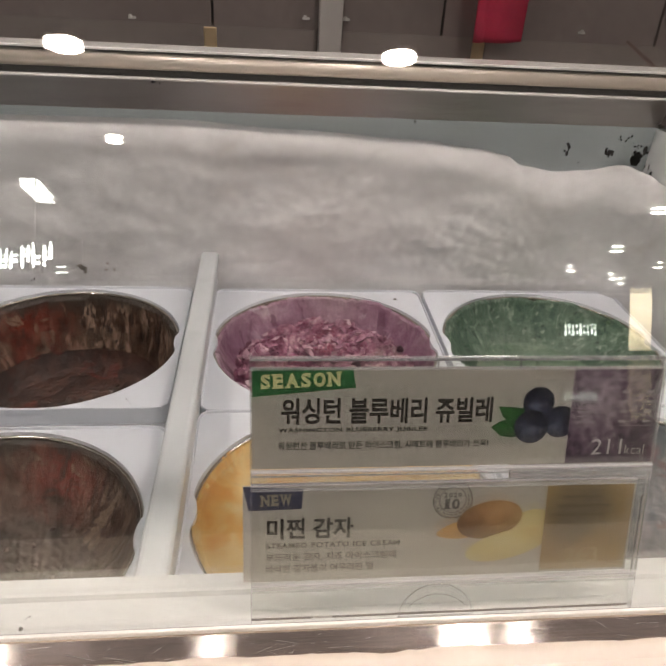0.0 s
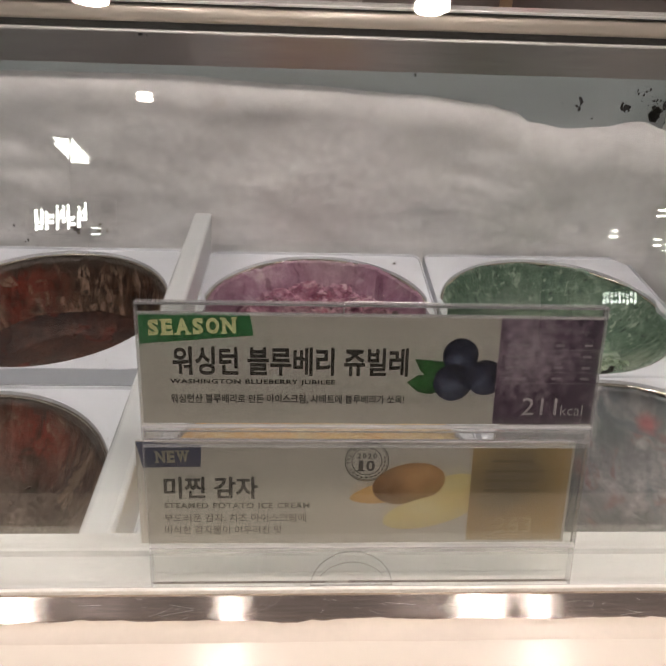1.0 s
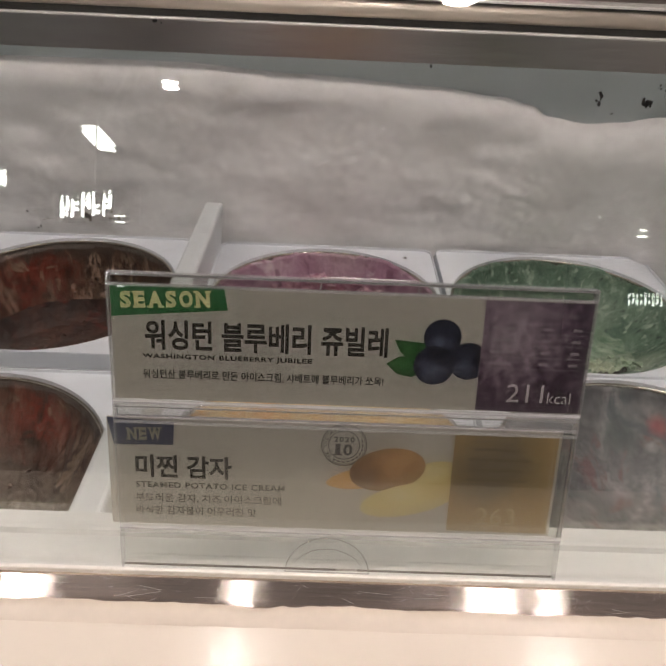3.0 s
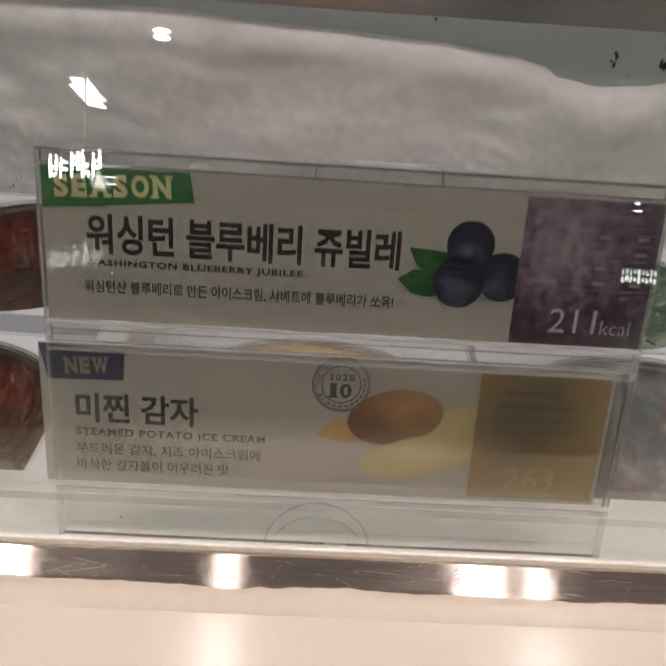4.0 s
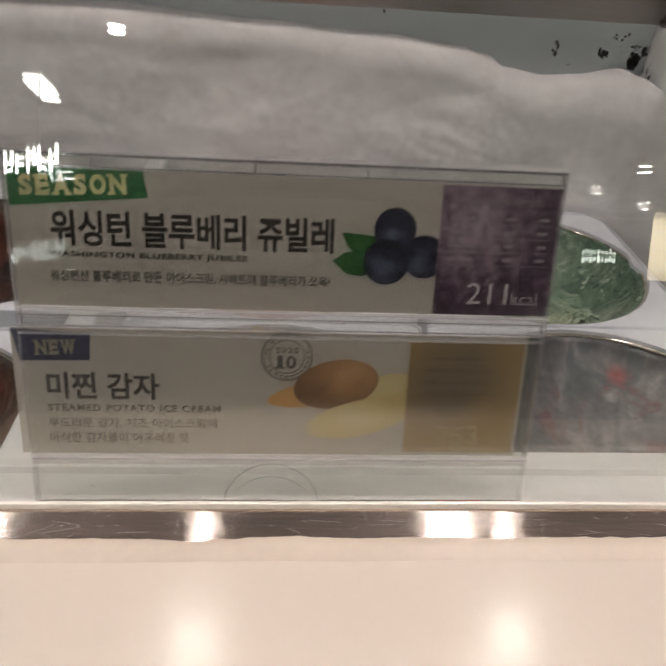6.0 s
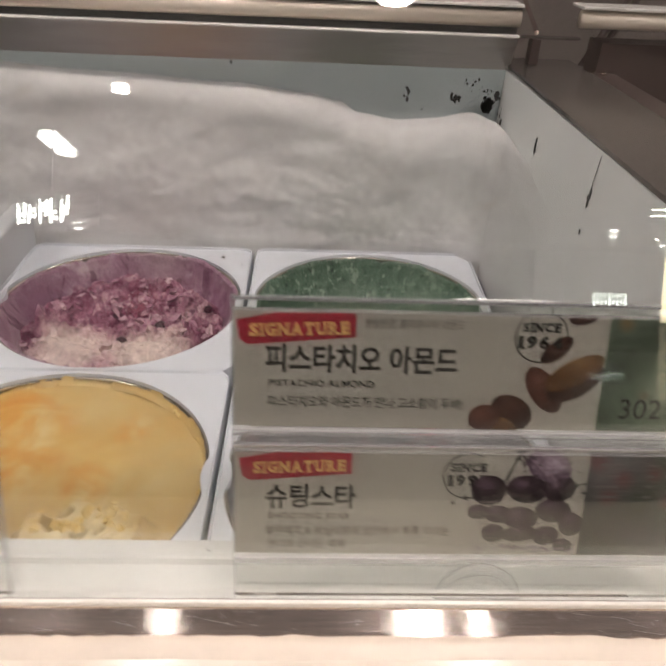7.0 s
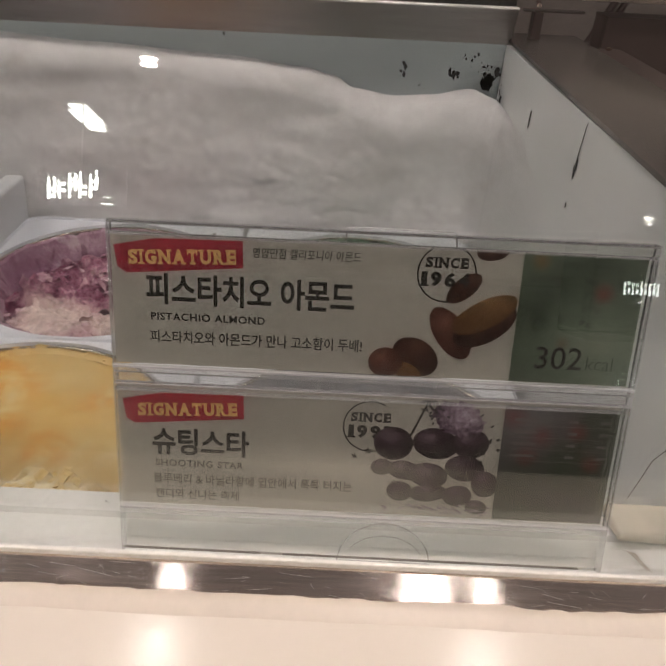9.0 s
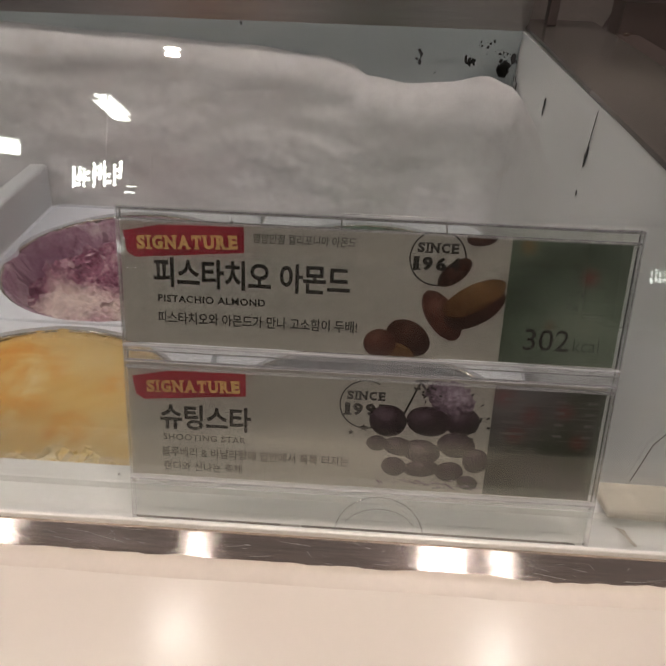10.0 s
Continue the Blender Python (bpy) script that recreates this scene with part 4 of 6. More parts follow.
for px, py, pr in ((-0.085, 0.045, 0.060), (-0.035, 0.070, 0.046), (-0.025, 0.020, 0.042), (-0.095, -0.01, 0.040), (0.03, 0.0, 0.024), (0.055, 0.06, 0.022)):
    patch(M["potato"], (yx + px, yy + py, 0.89), pr, marble, 0.6, 1.0)
patch(M["potato"], (yx - 0.075, yy + 0.035, 0.89), 0.020, (0.60, 0.45, 0.22), 0.8, 0.8)
patch(M["potato"], (yx + 0.045, yy - 0.055, 0.895), 0.044, (0.68, 0.56, 0.31), 0.6, 0.95)


def h_yel(x, y):
    r = math.hypot(x, y)
    step = max(0, 1 - math.hypot((x - 0.40) / 0.42, (y + 0.48) / 0.26))
    rag = 0.5 + noise.noise((x * 7, y * 7, 2.0)) + 0.5 * noise.noise((x * 15, y * 15, 2.0))
    brk = 0.016 * min(1, max(0, step * 9 * (rag - 0.15))) if step > 0 else 0
    return -0.006 - 0.003 * max(0, 1 - r) + 0.003 * noise.noise((x * 1.5, y * 1.5, 9.0)) + 0.0012 * noise.noise((x * 6, y * 6, 9.0)) + brk


ic = ice_cream(yx, yy, "yellow custard ice cream, nearly full and lumpy at the rim", (0.0005, 0.006, 0.980, 0.93, 0.004), h_yel, M["potato"], M["potato"], 9.0)
shards(ic, yx, yy, lambda x, y: -0.004, [(0.962, 0, -0.008, 220, 0.0024)], M["potato_lump"], "rim_lumps", 11, "yellow ice cream lumps")
shards(ic, yx, yy, h_yel, [(0.25, -0.36, 0.08, 14, 0.006), (0.55, -0.36, 0.08, 12, 0.006)], M["potato_lump"], "lumps", 12, "yellow ice cream lumps", 0.25)

# blue grey with purple brown smears
sx_, sy_ = COLS[3]
for dx, dy, z, r, hue in ((0.008, 0.078, 0.873, 0.022, (0.060, 0.088, 0.086)), (0.043, 0.086, 0.874, 0.013, (0.27, 0.075, 0.075)), (0.028, 0.060, 0.868, 0.012, (0.27, 0.085, 0.085)), (-0.088, 0.042, 0.875, 0.016, (0.120, 0.055, 0.055)), (-0.050, 0.081, 0.873, 0.020, (0.070, 0.088, 0.100)), (-0.050, 0.026, 0.862, 0.012, (0.17, 0.060, 0.060))):
    patch(M["star_wall"], (sx_ + dx, sy_ + dy, z), r, hue, 0.7, 0.9)


def h_star(x, y):
    return -0.068 + 0.062 * (x * x + y * y) + 0.002 * noise.noise((x * 1.8, y * 1.8, 13.0)) + 0.002 * noise.noise((x * 5, y * 5, 13.0)) + 0.001 * noise.noise((x * 26, y * 26, 13.0))


ic = ice_cream(sx_, sy_, "blue grey ice cream with purple brown smears in a tub", (0.003, 0.046, 0.962, 0.60, 0.03), h_star, M["star_wall"], M["star_wall"], 13.0)
shards(ic, sx_, sy_, h_star, [(0.5, 0, -0.25, 24, 0.0026)], M["star_wall"], "crumbs", 14, "blue grey ice cream crumbs")

# nearly empty chocolate
kx, ky = COLS[4]
patch(M["choc_wall"], (kx - 0.065, ky + 0.085, 0.865), 0.066, cherry_marble(M["choc_wall"]), 1.0, 0.95)
patch(M["choc"], (kx + 0.035, ky - 0.065, 0.808), 0.036, (0.20, 0.10, 0.060), 1.0, 0.8)
patch(M["choc_wall"], (kx + 0.09, ky - 0.03, 0.845), 0.055, (0.080, 0.026, 0.017), 0.7, 0.7)
film(M["choc_wall"], 0.884, 0.006, (0.065, 0.049, 0.038))


def h_choc(x, y):
    return -0.098 + 0.010 * (x * x + y * y) + 0.014 * max(0, (math.hypot(x, y) - 0.66) / 0.14) ** 2 + 0.003 * noise.noise((x * 1.8, y * 1.8, 17.0)) + 0.002 * noise.noise((x * 6, y * 6, 17.0)) + 0.003 * abs(noise.noise((x * 18, y * 18, 17.0)))


ic = ice_cream(kx, ky, "nearly empty chocolate ice cream smeared up the tub", (0.003, 0.092, 0.968, 0.80, 0.03), h_choc, M["choc_wall"], M["choc"], 17.0)
shards(ic, kx, ky, h_choc, [(0.4, 0, -0.25, 90, 0.0036), (0.1, -0.6, 0.16, 50, 0.003)], M["choc_shard"], "crumbs", 18, "dark chocolate scrapings")
shards(ic, kx, ky, lambda x, y: -0.012 - 0.078 * (max(0, 0.962 - math.hypot(x, y)) / 0.09) ** 0.62, [(0.92, 0, -0.016, 60, 0.0030)], M["choc_shard"], "wall_crumbs", 19, "dark chocolate scrapings", 1.0)

# cherry chocolate, half scooped out
qx_, qy_ = COLS[5]
for dx, dy, r in ((0.040, 0.095, 0.050), (-0.06, 0.095, 0.050)):
    patch(M["cherry_wall"], (qx_ + dx, qy_ + dy, 0.872), r, cherry_marble(M["cherry_wall"]), 1.0, 0.95)
film(M["cherry_wall"], 0.888, 0.005, (0.050, 0.040, 0.033))


def h_cher(x, y):
    return -0.105 + 0.094 * (x * x + y * y) + 0.002 * noise.noise((x * 1.8, y * 1.8, 21.0)) + 0.002 * noise.noise((x * 6, y * 6, 21.0)) + 0.003 * abs(noise.noise((x * 18, y * 18, 21.0)))


ic = ice_cream(qx_, qy_, "dark cherry chocolate ice cream half scooped out", (0.003, 0.064, 0.968, 0.66, 0.03), h_cher, M["cherry_wall"], M["cherry"], 21.0)
shards(ic, qx_, qy_, h_cher, [(0.4, 0, -0.25, 70, 0.0036)], M["choc_shard"], "crumbs", 22, "dark chocolate scrapings")
tagged(obj("channel_strip", box(-0.55, -0.284, 0.258, 0.290, 0.87, 0.884, 0.002), M["channel"]), "grey recessed strip between two tub collars", "strip")

# ---- flavour signs: two-tier clear holders on the sill, with printed cards ----
def printed(name, stops, scale=60.0, spot=(0.4, 0.6), glow=0.6, rough=0.35):
    """Printed picture ink: a soft round lightening over mottled colour."""
    m, nt, b = nodes_of(name)
    tc = nt.nodes.new("ShaderNodeTexCoord")
    mp = nt.nodes.new("ShaderNodeMapping")
    mp.inputs["Location"].default_value = (-spot[0] * 1.6, -spot[1] * 1.6, 0)
    mp.inputs["Scale"].default_value = (1.6, 1.6, 0)
    nt.links.new(tc.outputs["Generated"], mp.inputs["Vector"])
    g = nt.nodes.new("ShaderNodeTexGradient")
    g.gradient_type = "SPHERICAL"
    nt.links.new(mp.outputs["Vector"], g.inputs["Vector"])
    add = nt.nodes.new("ShaderNodeMath")
    add.operation = "MULTIPLY_ADD"
    nt.links.new(g.outputs["Fac"], add.inputs[0])
    add.inputs[1].default_value = glow
    nt.links.new(noise_tex(nt, scale * 4, 5), add.inputs[2])
    half = nt.nodes.new("ShaderNodeMath")
    half.operation = "MULTIPLY"
    nt.links.new(add.outputs[0], half.inputs[0])
    half.inputs[1].default_value = 1 / (1 + glow)
    nt.links.new(ramp(nt, half.outputs[0], stops), b.inputs["Base Color"])
    b.inputs["Roughness"].default_value = rough
    return m


M["berry"] = printed("berry_print", [(0.2, (0.012, 0.012, 0.020)), (0.5, (0.030, 0.033, 0.060)), (0.75, (0.11, 0.125, 0.19))], 60, (0.45, 0.30))
M["leaf"] = printed("leaf_print", [(0.2, (0.012, 0.05, 0.016)), (0.7, (0.05, 0.16, 0.05))], 50)
M["purple_print"] = printed("purple_print", [(0.32, (0.055, 0.032, 0.056)), (0.42, (0.130, 0.085, 0.122)), (0.54, (0.22, 0.165, 0.205)), (0.68, (0.33, 0.275, 0.31))], 75, (0.3, 0.7), 0.5)
M["potato_print"] = printed("potato_print", [(0.2, (0.13, 0.070, 0.038)), (0.4, (0.25, 0.140, 0.070)), (0.6, (0.37, 0.215, 0.105)), (0.8, (0.47, 0.30, 0.15))], 40, (0.65, 0.7), 0.9)
M["orange_print"] = printed("orange_print", [(0.2, (0.46, 0.24, 0.07)), (0.8, (0.56, 0.36, 0.15))], 20)
M["butter_print"] = printed("butter_print", [(0.2, (0.42, 0.325, 0.13)), (0.5, (0.50, 0.41, 0.20)), (0.8, (0.56, 0.49, 0.30))], 26)
M["olive_print"] = printed("olive_print", [(0.25, (0.31, 0.215, 0.10)), (0.45, (0.24, 0.175, 0.095)), (0.6, (0.165, 0.130, 0.090)), (0.8, (0.18, 0.145, 0.110))], 14, (0.4, 0.65), 0.9)
M["nut_dark"] = printed("nut_dark_print", [(0.2, (0.030, 0.013, 0.011)), (0.6, (0.085, 0.038, 0.029)), (0.85, (0.18, 0.095, 0.070))], 30, (0.5, 0.8), 0.8)
M["nut_red"] = printed("nut_red_print", [(0.2, (0.060, 0.022, 0.018)), (0.6, (0.145, 0.060, 0.045)), (0.85, (0.26, 0.13, 0.10))], 40, (0.4, 0.7), 0.8)
M["nut_tan"] = printed("nut_tan_print", [(0.2, (0.11, 0.050, 0.022)), (0.6, (0.21, 0.110, 0.050)), (0.85, (0.33, 0.19, 0.09))], 40, (0.5, 0.8), 0.8)
for key in ("nut_red", "nut_tan", "nut_dark"):
    ribbons(M[key], 900, 0.54, 0.64, (0.055, 0.025, 0.018), (1, 1, 1), 0.5, 0.55)
M["green_print"] = printed("green_print", [(0.25, (0.075, 0.092, 0.066)), (0.45, (0.130, 0.158, 0.118)), (0.65, (0.20, 0.23, 0.18)), (0.8, (0.25, 0.27, 0.215))], 14, (0.7, 0.25), 0.6)
M["grape_print"] = printed("grape_print", [(0.2, (0.010, 0.006, 0.008)), (0.55, (0.050, 0.030, 0.040)), (0.72, (0.13, 0.085, 0.11)), (0.85, (0.26, 0.19, 0.23))], 40, (0.38, 0.72), 0.9)
M["flower_print"] = printed("flower_print", [(0.3, (0.05, 0.025, 0.04)), (0.5, (0.22, 0.15, 0.20)), (0.7, (0.45, 0.38, 0.44))], 160, (0.6, 0.6), 0.5)
M["dark_print"] = printed("dark_print", [(0.25, (0.045, 0.05, 0.036)), (0.5, (0.095, 0.085, 0.087)), (0.72, (0.17, 0.16, 0.165)), (0.85, (0.19, 0.07, 0.07))], 14, (0.1, 0.9), 0.5)


def clear_edge(name, gloss, haze):
    """Cut acrylic edge: clear, with some gloss and a milky haze."""
    m, nt, b = nodes_of(name)
    nt.nodes.remove(b)
    e1, e2, e3 = nt.nodes.new("ShaderNodeBsdfTransparent"), nt.nodes.new("ShaderNodeBsdfGlossy"), nt.nodes.new("ShaderNodeMixShader")
    e1.inputs["Color"].default_value = (0.97, 0.97, 0.975, 1)
    e2.inputs["Roughness"].default_value = 0.12
    e3.inputs[0].default_value = gloss
    nt.links.new(e1.outputs[0], e3.inputs[1])
    nt.links.new(e2.outputs[0], e3.inputs[2])
    e4, e5 = nt.nodes.new("ShaderNodeBsdfDiffuse"), nt.nodes.new("ShaderNodeMixShader")
    e4.inputs["Color"].default_value = (0.86, 0.84, 0.87, 1)
    e5.inputs[0].default_value = haze
    nt.links.new(e3.outputs[0], e5.inputs[1])
    nt.links.new(e4.outputs[0], e5.inputs[2])
    nt.links.new(e5.outputs[0], nt.nodes["Material Output"].inputs["Surface"])
    return m


M["edge"] = clear_edge("acrylic_edge", 0.16, 0.13)
# extra milky white paints the glint along the foot of each card
M["glint_edge"] = clear_edge("glint_acrylic_edge", 0.30, 0.36)
M["haze"] = clear_edge("hazy_acrylic", 0.06, 0.10)

FACE = Matrix(((1, 0, 0, 0), (0, math.sin(LEAN), -math.cos(LEAN), 0), (0, math.cos(LEAN), math.sin(LEAN), 0), (0, 0, 0, 1)))
MM = 0.001


def sign_frame(x0):
    return Matrix.Translation((x0, -0.0302, 1.0394)) @ FACE


def put(bm, m):
    bmesh.ops.transform(bm, matrix=m, verts=bm.verts)
    bm.normal_update()
    return bm


def plate(u0, u1, v0, v1, w0, w1, m, bevel=0.0):
    return put(box(u0 * MM, u1 * MM, v0 * MM, v1 * MM, w0 * MM, w1 * MM, bevel * MM), m)


def poly(points, w, m, thick=0.05):
    bm = bmesh.new()
    f = bm.faces.new([bm.verts.new((u * MM, v * MM, w * MM)) for u, v in points])
    f.normal_update()
    if f.normal.z < 0:
        f.normal_flip()
    top = bmesh.ops.extrude_face_region(bm, geom=[f])["geom"]
    bmesh.ops.translate(bm, verts=[g for g in top if isinstance(g, bmesh.types.BMVert)], vec=(0, 0, thick * MM))
    bmesh.ops.recalc_face_normals(bm, faces=bm.faces)
    return put(bm, m)


def oval(u, v, ru, rv, turn=0, lo=0, hi=360, n=40, point=0.0):
    out = []
    for i in range(n):
        t = math.radians(lo + (hi - lo) * i / (n if hi - lo == 360 else n - 1))
        k = 1 + point * math.cos(t) ** 8
        a, b = ru * k * math.cos(t), rv * math.sin(t)
        c, s_ = math.cos(math.radians(turn)), math.sin(math.radians(turn))
        out.append((u + a * c - b * s_, v + a * s_ + b * c))
    return out


def ring(u, v, r, wide, w, m, n=48, lo=0, hi=360):
    bm = bmesh.new()
    ins, outs = [], []
    for i in range(n + 1):
        t = math.radians(lo + (hi - lo) * i / n)
        outs.append(bm.verts.new(((u + r * math.cos(t)) * MM, (v + r * math.sin(t)) * MM, w * MM)))
        ins.append(bm.verts.new(((u + (r - wide) * math.cos(t)) * MM, (v + (r - wide) * math.sin(t)) * MM, w * MM)))
    for i in range(n):
        bm.faces.new((ins[i], outs[i], outs[i + 1], ins[i + 1]))
    return put(bm, m)


def letters(body, u0, u1, v0, v1, w, m, material, parent, weight=0.0, turn=0.0, name="print", shear=0.0):
    """Words, laid into the box u0..u1, v0..v1 on the card."""
    cu = bpy.data.curves.new("words", "FONT")
    cu.body, cu.resolution_u, cu.offset, cu.shear, cu.space_character = body, 3, weight, shear, 1.0 + (0.12 if name == "subtitle" else 0)
    tmp = bpy.data.objects.new("words", cu)
    me = bpy.data.meshes.new_from_object(tmp)
    bpy.data.objects.remove(tmp)
    co = np.array([v.co[:] for v in me.vertices])
    lo, hi = co.min(0), co.max(0)
    k = Matrix.Diagonal(((u1 - u0) * MM / (hi[0] - lo[0]), (v1 - v0) * MM / (hi[1] - lo[1]), 1, 1))
    place = m @ Matrix.Translation((u0 * MM, v0 * MM, w * MM)) @ Matrix.Rotation(math.radians(turn), 4, "Z") @ k @ Matrix.Translation((-lo[0], -lo[1], 0))
    me.transform(place)
    me.materials.clear()
    me.materials.append(material)
    ob = new(name, me)
    ob.parent = parent
    ob.matrix_parent_inverse = parent.matrix_world.inverted()
    return ob


SLABS = {
    "S": (0.80, ((0.0, 0.14, 0.0, 0.32), (0.84, 0.98, 0.68, 1.0))),
    "E": (0.84, ((-0.12, 0.3, 0.0, 0.13), (-0.12, 0.3, 0.87, 1.0), (0.88, 1.0, 0.0, 0.33), (0.84, 0.96, 0.67, 1.0))),
    "A": (1.08, ((-0.10, 0.34, 0.0, 0.13), (0.66, 1.10, 0.0, 0.13))),
    "O": (1.02, ()),
    "N": (1.04, ((-0.14, 0.32, 0.0, 0.13), (-0.14, 0.22, 0.87, 1.0), (0.68, 1.14, 0.87, 1.0))),
    "W": (1.36, ((-0.08, 0.26, 0.87, 1.0), (0.38, 0.62, 0.87, 1.0), (0.74, 1.08, 0.87, 1.0))),
    "I": (0.24, ((-0.75, 1.75, 0.0, 0.13), (-0.75, 1.75, 0.87, 1.0))),
    "G": (1.00, ((0.82, 0.97, 0.70, 1.0), (0.60, 1.10, 0.38, 0.50))),
    "T": (0.92, ((0.22, 0.78, 0.0, 0.13), (0.0, 0.12, 0.62, 1.0), (0.88, 1.0, 0.62, 1.0))),
    "U": (0.98, ((-0.14, 0.34, 0.87, 1.0), (0.66, 1.14, 0.87, 1.0))),
    "R": (0.94, ((-0.14, 0.38, 0.0, 0.13), (-0.14, 0.3, 0.87, 1.0), (0.74, 1.16, 0.0, 0.13))),
    "C": (0.94, ((0.84, 0.98, 0.66, 1.0),)),
    "1": (0.40, ((-0.35, 1.35, 0.0, 0.13),)),
}


def slab_word(body, u0, u1, v0, v1, w, m, material, parent, weight=0.03, turn=0.0, name="sticker_word"):
    """A heavy word with slab serifs: each letter, with square feet and spurs set a hair proud of it."""
    gap = 0.22
    total = sum(SLABS.get(ch, (0.74, ()))[0] for ch in body) + gap * (len(body) - 1)
    k = (u1 - u0) / total
    verts, faces = [], []
    at = 0.0
    for ch in body:
        wide, slabs = SLABS.get(ch, (0.74, ()))
        cu = bpy.data.curves.new("words", "FONT")
        cu.body, cu.resolution_u, cu.offset = ch, 3, weight
        tmp = bpy.data.objects.new("words", cu)
        me = bpy.data.meshes.new_from_object(tmp)
        bpy.data.objects.remove(tmp)
        co = np.array([v.co[:] for v in me.vertices])
        lo, hi = co.min(0), co.max(0)
        first = len(verts)
        for c_ in co:
            verts.append((k * (at + wide * (c_[0] - lo[0]) / (hi[0] - lo[0])), (v1 - v0) * (c_[1] - lo[1]) / (hi[1] - lo[1]), 0.0))
        faces += [[first + i for i in p.vertices] for p in me.polygons]
        for a, b, c_, d in slabs:
            first = len(verts)
            verts += [(k * (at + wide * x), (v1 - v0) * y, 0.03) for x, y in ((a, c_), (b, c_), (b, d), (a, d))]
            faces.append([first, first + 1, first + 2, first + 3])
        at += wide + gap
    me = bpy.data.meshes.new(name)
    me.from_pydata([(x * MM, y * MM, z * MM) for x, y, z in verts], [], faces)
    me.transform(m @ Matrix.Translation((u0 * MM, v0 * MM, w * MM)) @ Matrix.Rotation(math.radians(turn), 4, "Z"))
    me.materials.append(material)
    ob = new(name, me)
    ob.parent = parent
    ob.matrix_parent_inverse = parent.matrix_world.inverted()
    return ob


def holder(x0, tab):
    m = sign_frame(x0)
    h = base("card_holder", (x0 + 0.08, -0.034, 1.0476), "clear two-tier acrylic card holder standing on the white sill", "card holder", "card holders")
    def clear(name, u0, u1, v0, v1, w0, w1, label="", mat="acrylic"):
        bm = plate(u0, u1, v0, v1, w0, w1, m)
        ob = part(name, face_out(bm) if mat == "acrylic" else bm, M[mat], h, label)
        ob.visible_shadow = False
    clear("back_plate", 0.9, 160.5, 0, 111, -1.6, -0.2)
    clear("upper_front", 0.9, 160.5, 66.5, 111, 1.6, 2.4)
    clear("lower_front", 0.9, 160.5, 17.0, 60.5, 1.6, 2.4)
    for name, v0, v1, w0, w1 in (("top_fold", 110.2, 111.0, -1.6, 2.6), ("upper_rib", 106.8, 107.6, 1.2, 2.8), ("upper_base", 66.2, 66.7, 0.6, 3.0), ("upper_foot", 64.6, 65.2, -0.4, 3.0), ("lower_lip", 60.8, 61.1, 0.6, 3.2), ("lower_rib", 58.6, 59.2, 1.2, 2.8), ("lower_base", 17.5, 18.0, 0.6, 3.0), ("lower_foot", 15.6, 16.2, -0.4, 2.8)):
        clear(name, 0.9, 160.5, v0, v1, w0, w1, "polished acrylic edge", "glint_edge" if name in ("upper_base", "lower_base") else "edge")
    clear("middle_fold", 0.9, 160.5, 61.2, 64.6, 1.6, 2.6, "hazy acrylic fold", "haze")
    clear("left_edge", 0.5, 0.9, 0, 111, -1.6, 2.4, "polished acrylic edge", "edge")
    clear("right_edge", 160.5, 160.9, 0, 111, -1.6, 2.4, "polished acrylic edge", "edge")
    part("finger_tab", tube([(m @ Vector(((tab + 15.5 * math.cos(t)) * MM, 15.5 * math.sin(t) * MM, 0.002))) for t in np.linspace(0, math.pi, 28)], 0.00028, 6), M["edge"], h, "half round finger tab")
    part("tab_fold", tube([(m @ Vector(((tab + 13.5 * math.cos(t)) * MM, 11.5 * math.sin(t) * MM, 0.003))) for t in np.linspace(0.5, math.pi - 0.5, 20)], 0.0002, 6), M["edge"], h)
    part("tab_foot", plate(tab - 15.5, tab + 15.5, -0.6, 0.0, 0.5, 4.0, m), M["edge"], h)
    part("top_notch", tube([m @ Vector((u * MM, v * MM, 0.0027)) for u, v in ((70, 107.6), (70.4, 111.6), (71.5, 112.0), (100.5, 112.0), (101.6, 111.6), (102, 107.6))], 0.00025, 6), M["edge"], h)
    return m


def card(x0, label):
    return base("flavour_card", (x0 + 0.08, -0.03, 1.08), label, "flavour card", "flavour cards")


def bars(card_ob, m, u0, u1, rows, w, mat):
    for v, a, b in rows:
        part("text_bar", plate(u0 + a, u0 + b, v, v + 1.1, w, w + 0.03, m), mat, card_ob)


def nutrition_rows(card_ob, m, u0, v0, w, ink="faint_ink"):
    for i in range(4):
        v = v0 - i * 4.1
        part("text_bar", plate(u0, u0 + 7.5, v, v + 1.0, w, w + 0.03, m), M[ink], card_ob)
        part("text_bar", plate(u0 + 17, u0 + 20, v, v + 1.0, w, w + 0.03, m), M[ink], card_ob)
        part("text_bar", plate(u0 + 27, u0 + 30, v, v + 1.0, w, w + 0.03, m), M[ink], card_ob)
        part("rule", plate(u0, u0 + 31, v - 1.4, v - 1.25, w, w + 0.03, m), M[ink], card_ob)


S1, S2 = -0.2010, 0.0380
W0 = 0.65

# first sign, upper card
m = holder(S1, 76.0)
c = card(S1, "blueberry flavour card with a green sticker in a clear holder")
part("paper", plate(1.2, 160.6, 67.0, 107.0, 0.0, 0.6, m), M["paper"], c)
sticker = part("season_sticker", poly([(1.4, 106.9), (38.6, 106.9), (39.8, 99.3), (1.4, 96.0)], W0, m), M["green"], c, "dark green paper sticker")
slab_word("SEASON", 4.6, 34.0, 98.9, 104.6, 0.74, m, M["gold"], sticker, 0.05, 2.2)
letters("워싱턴 블루베리 쥬빌레", 12.0, 93.2, 84.9, 95.3, W0, m, M["ink"], c, 0.028, name="title")
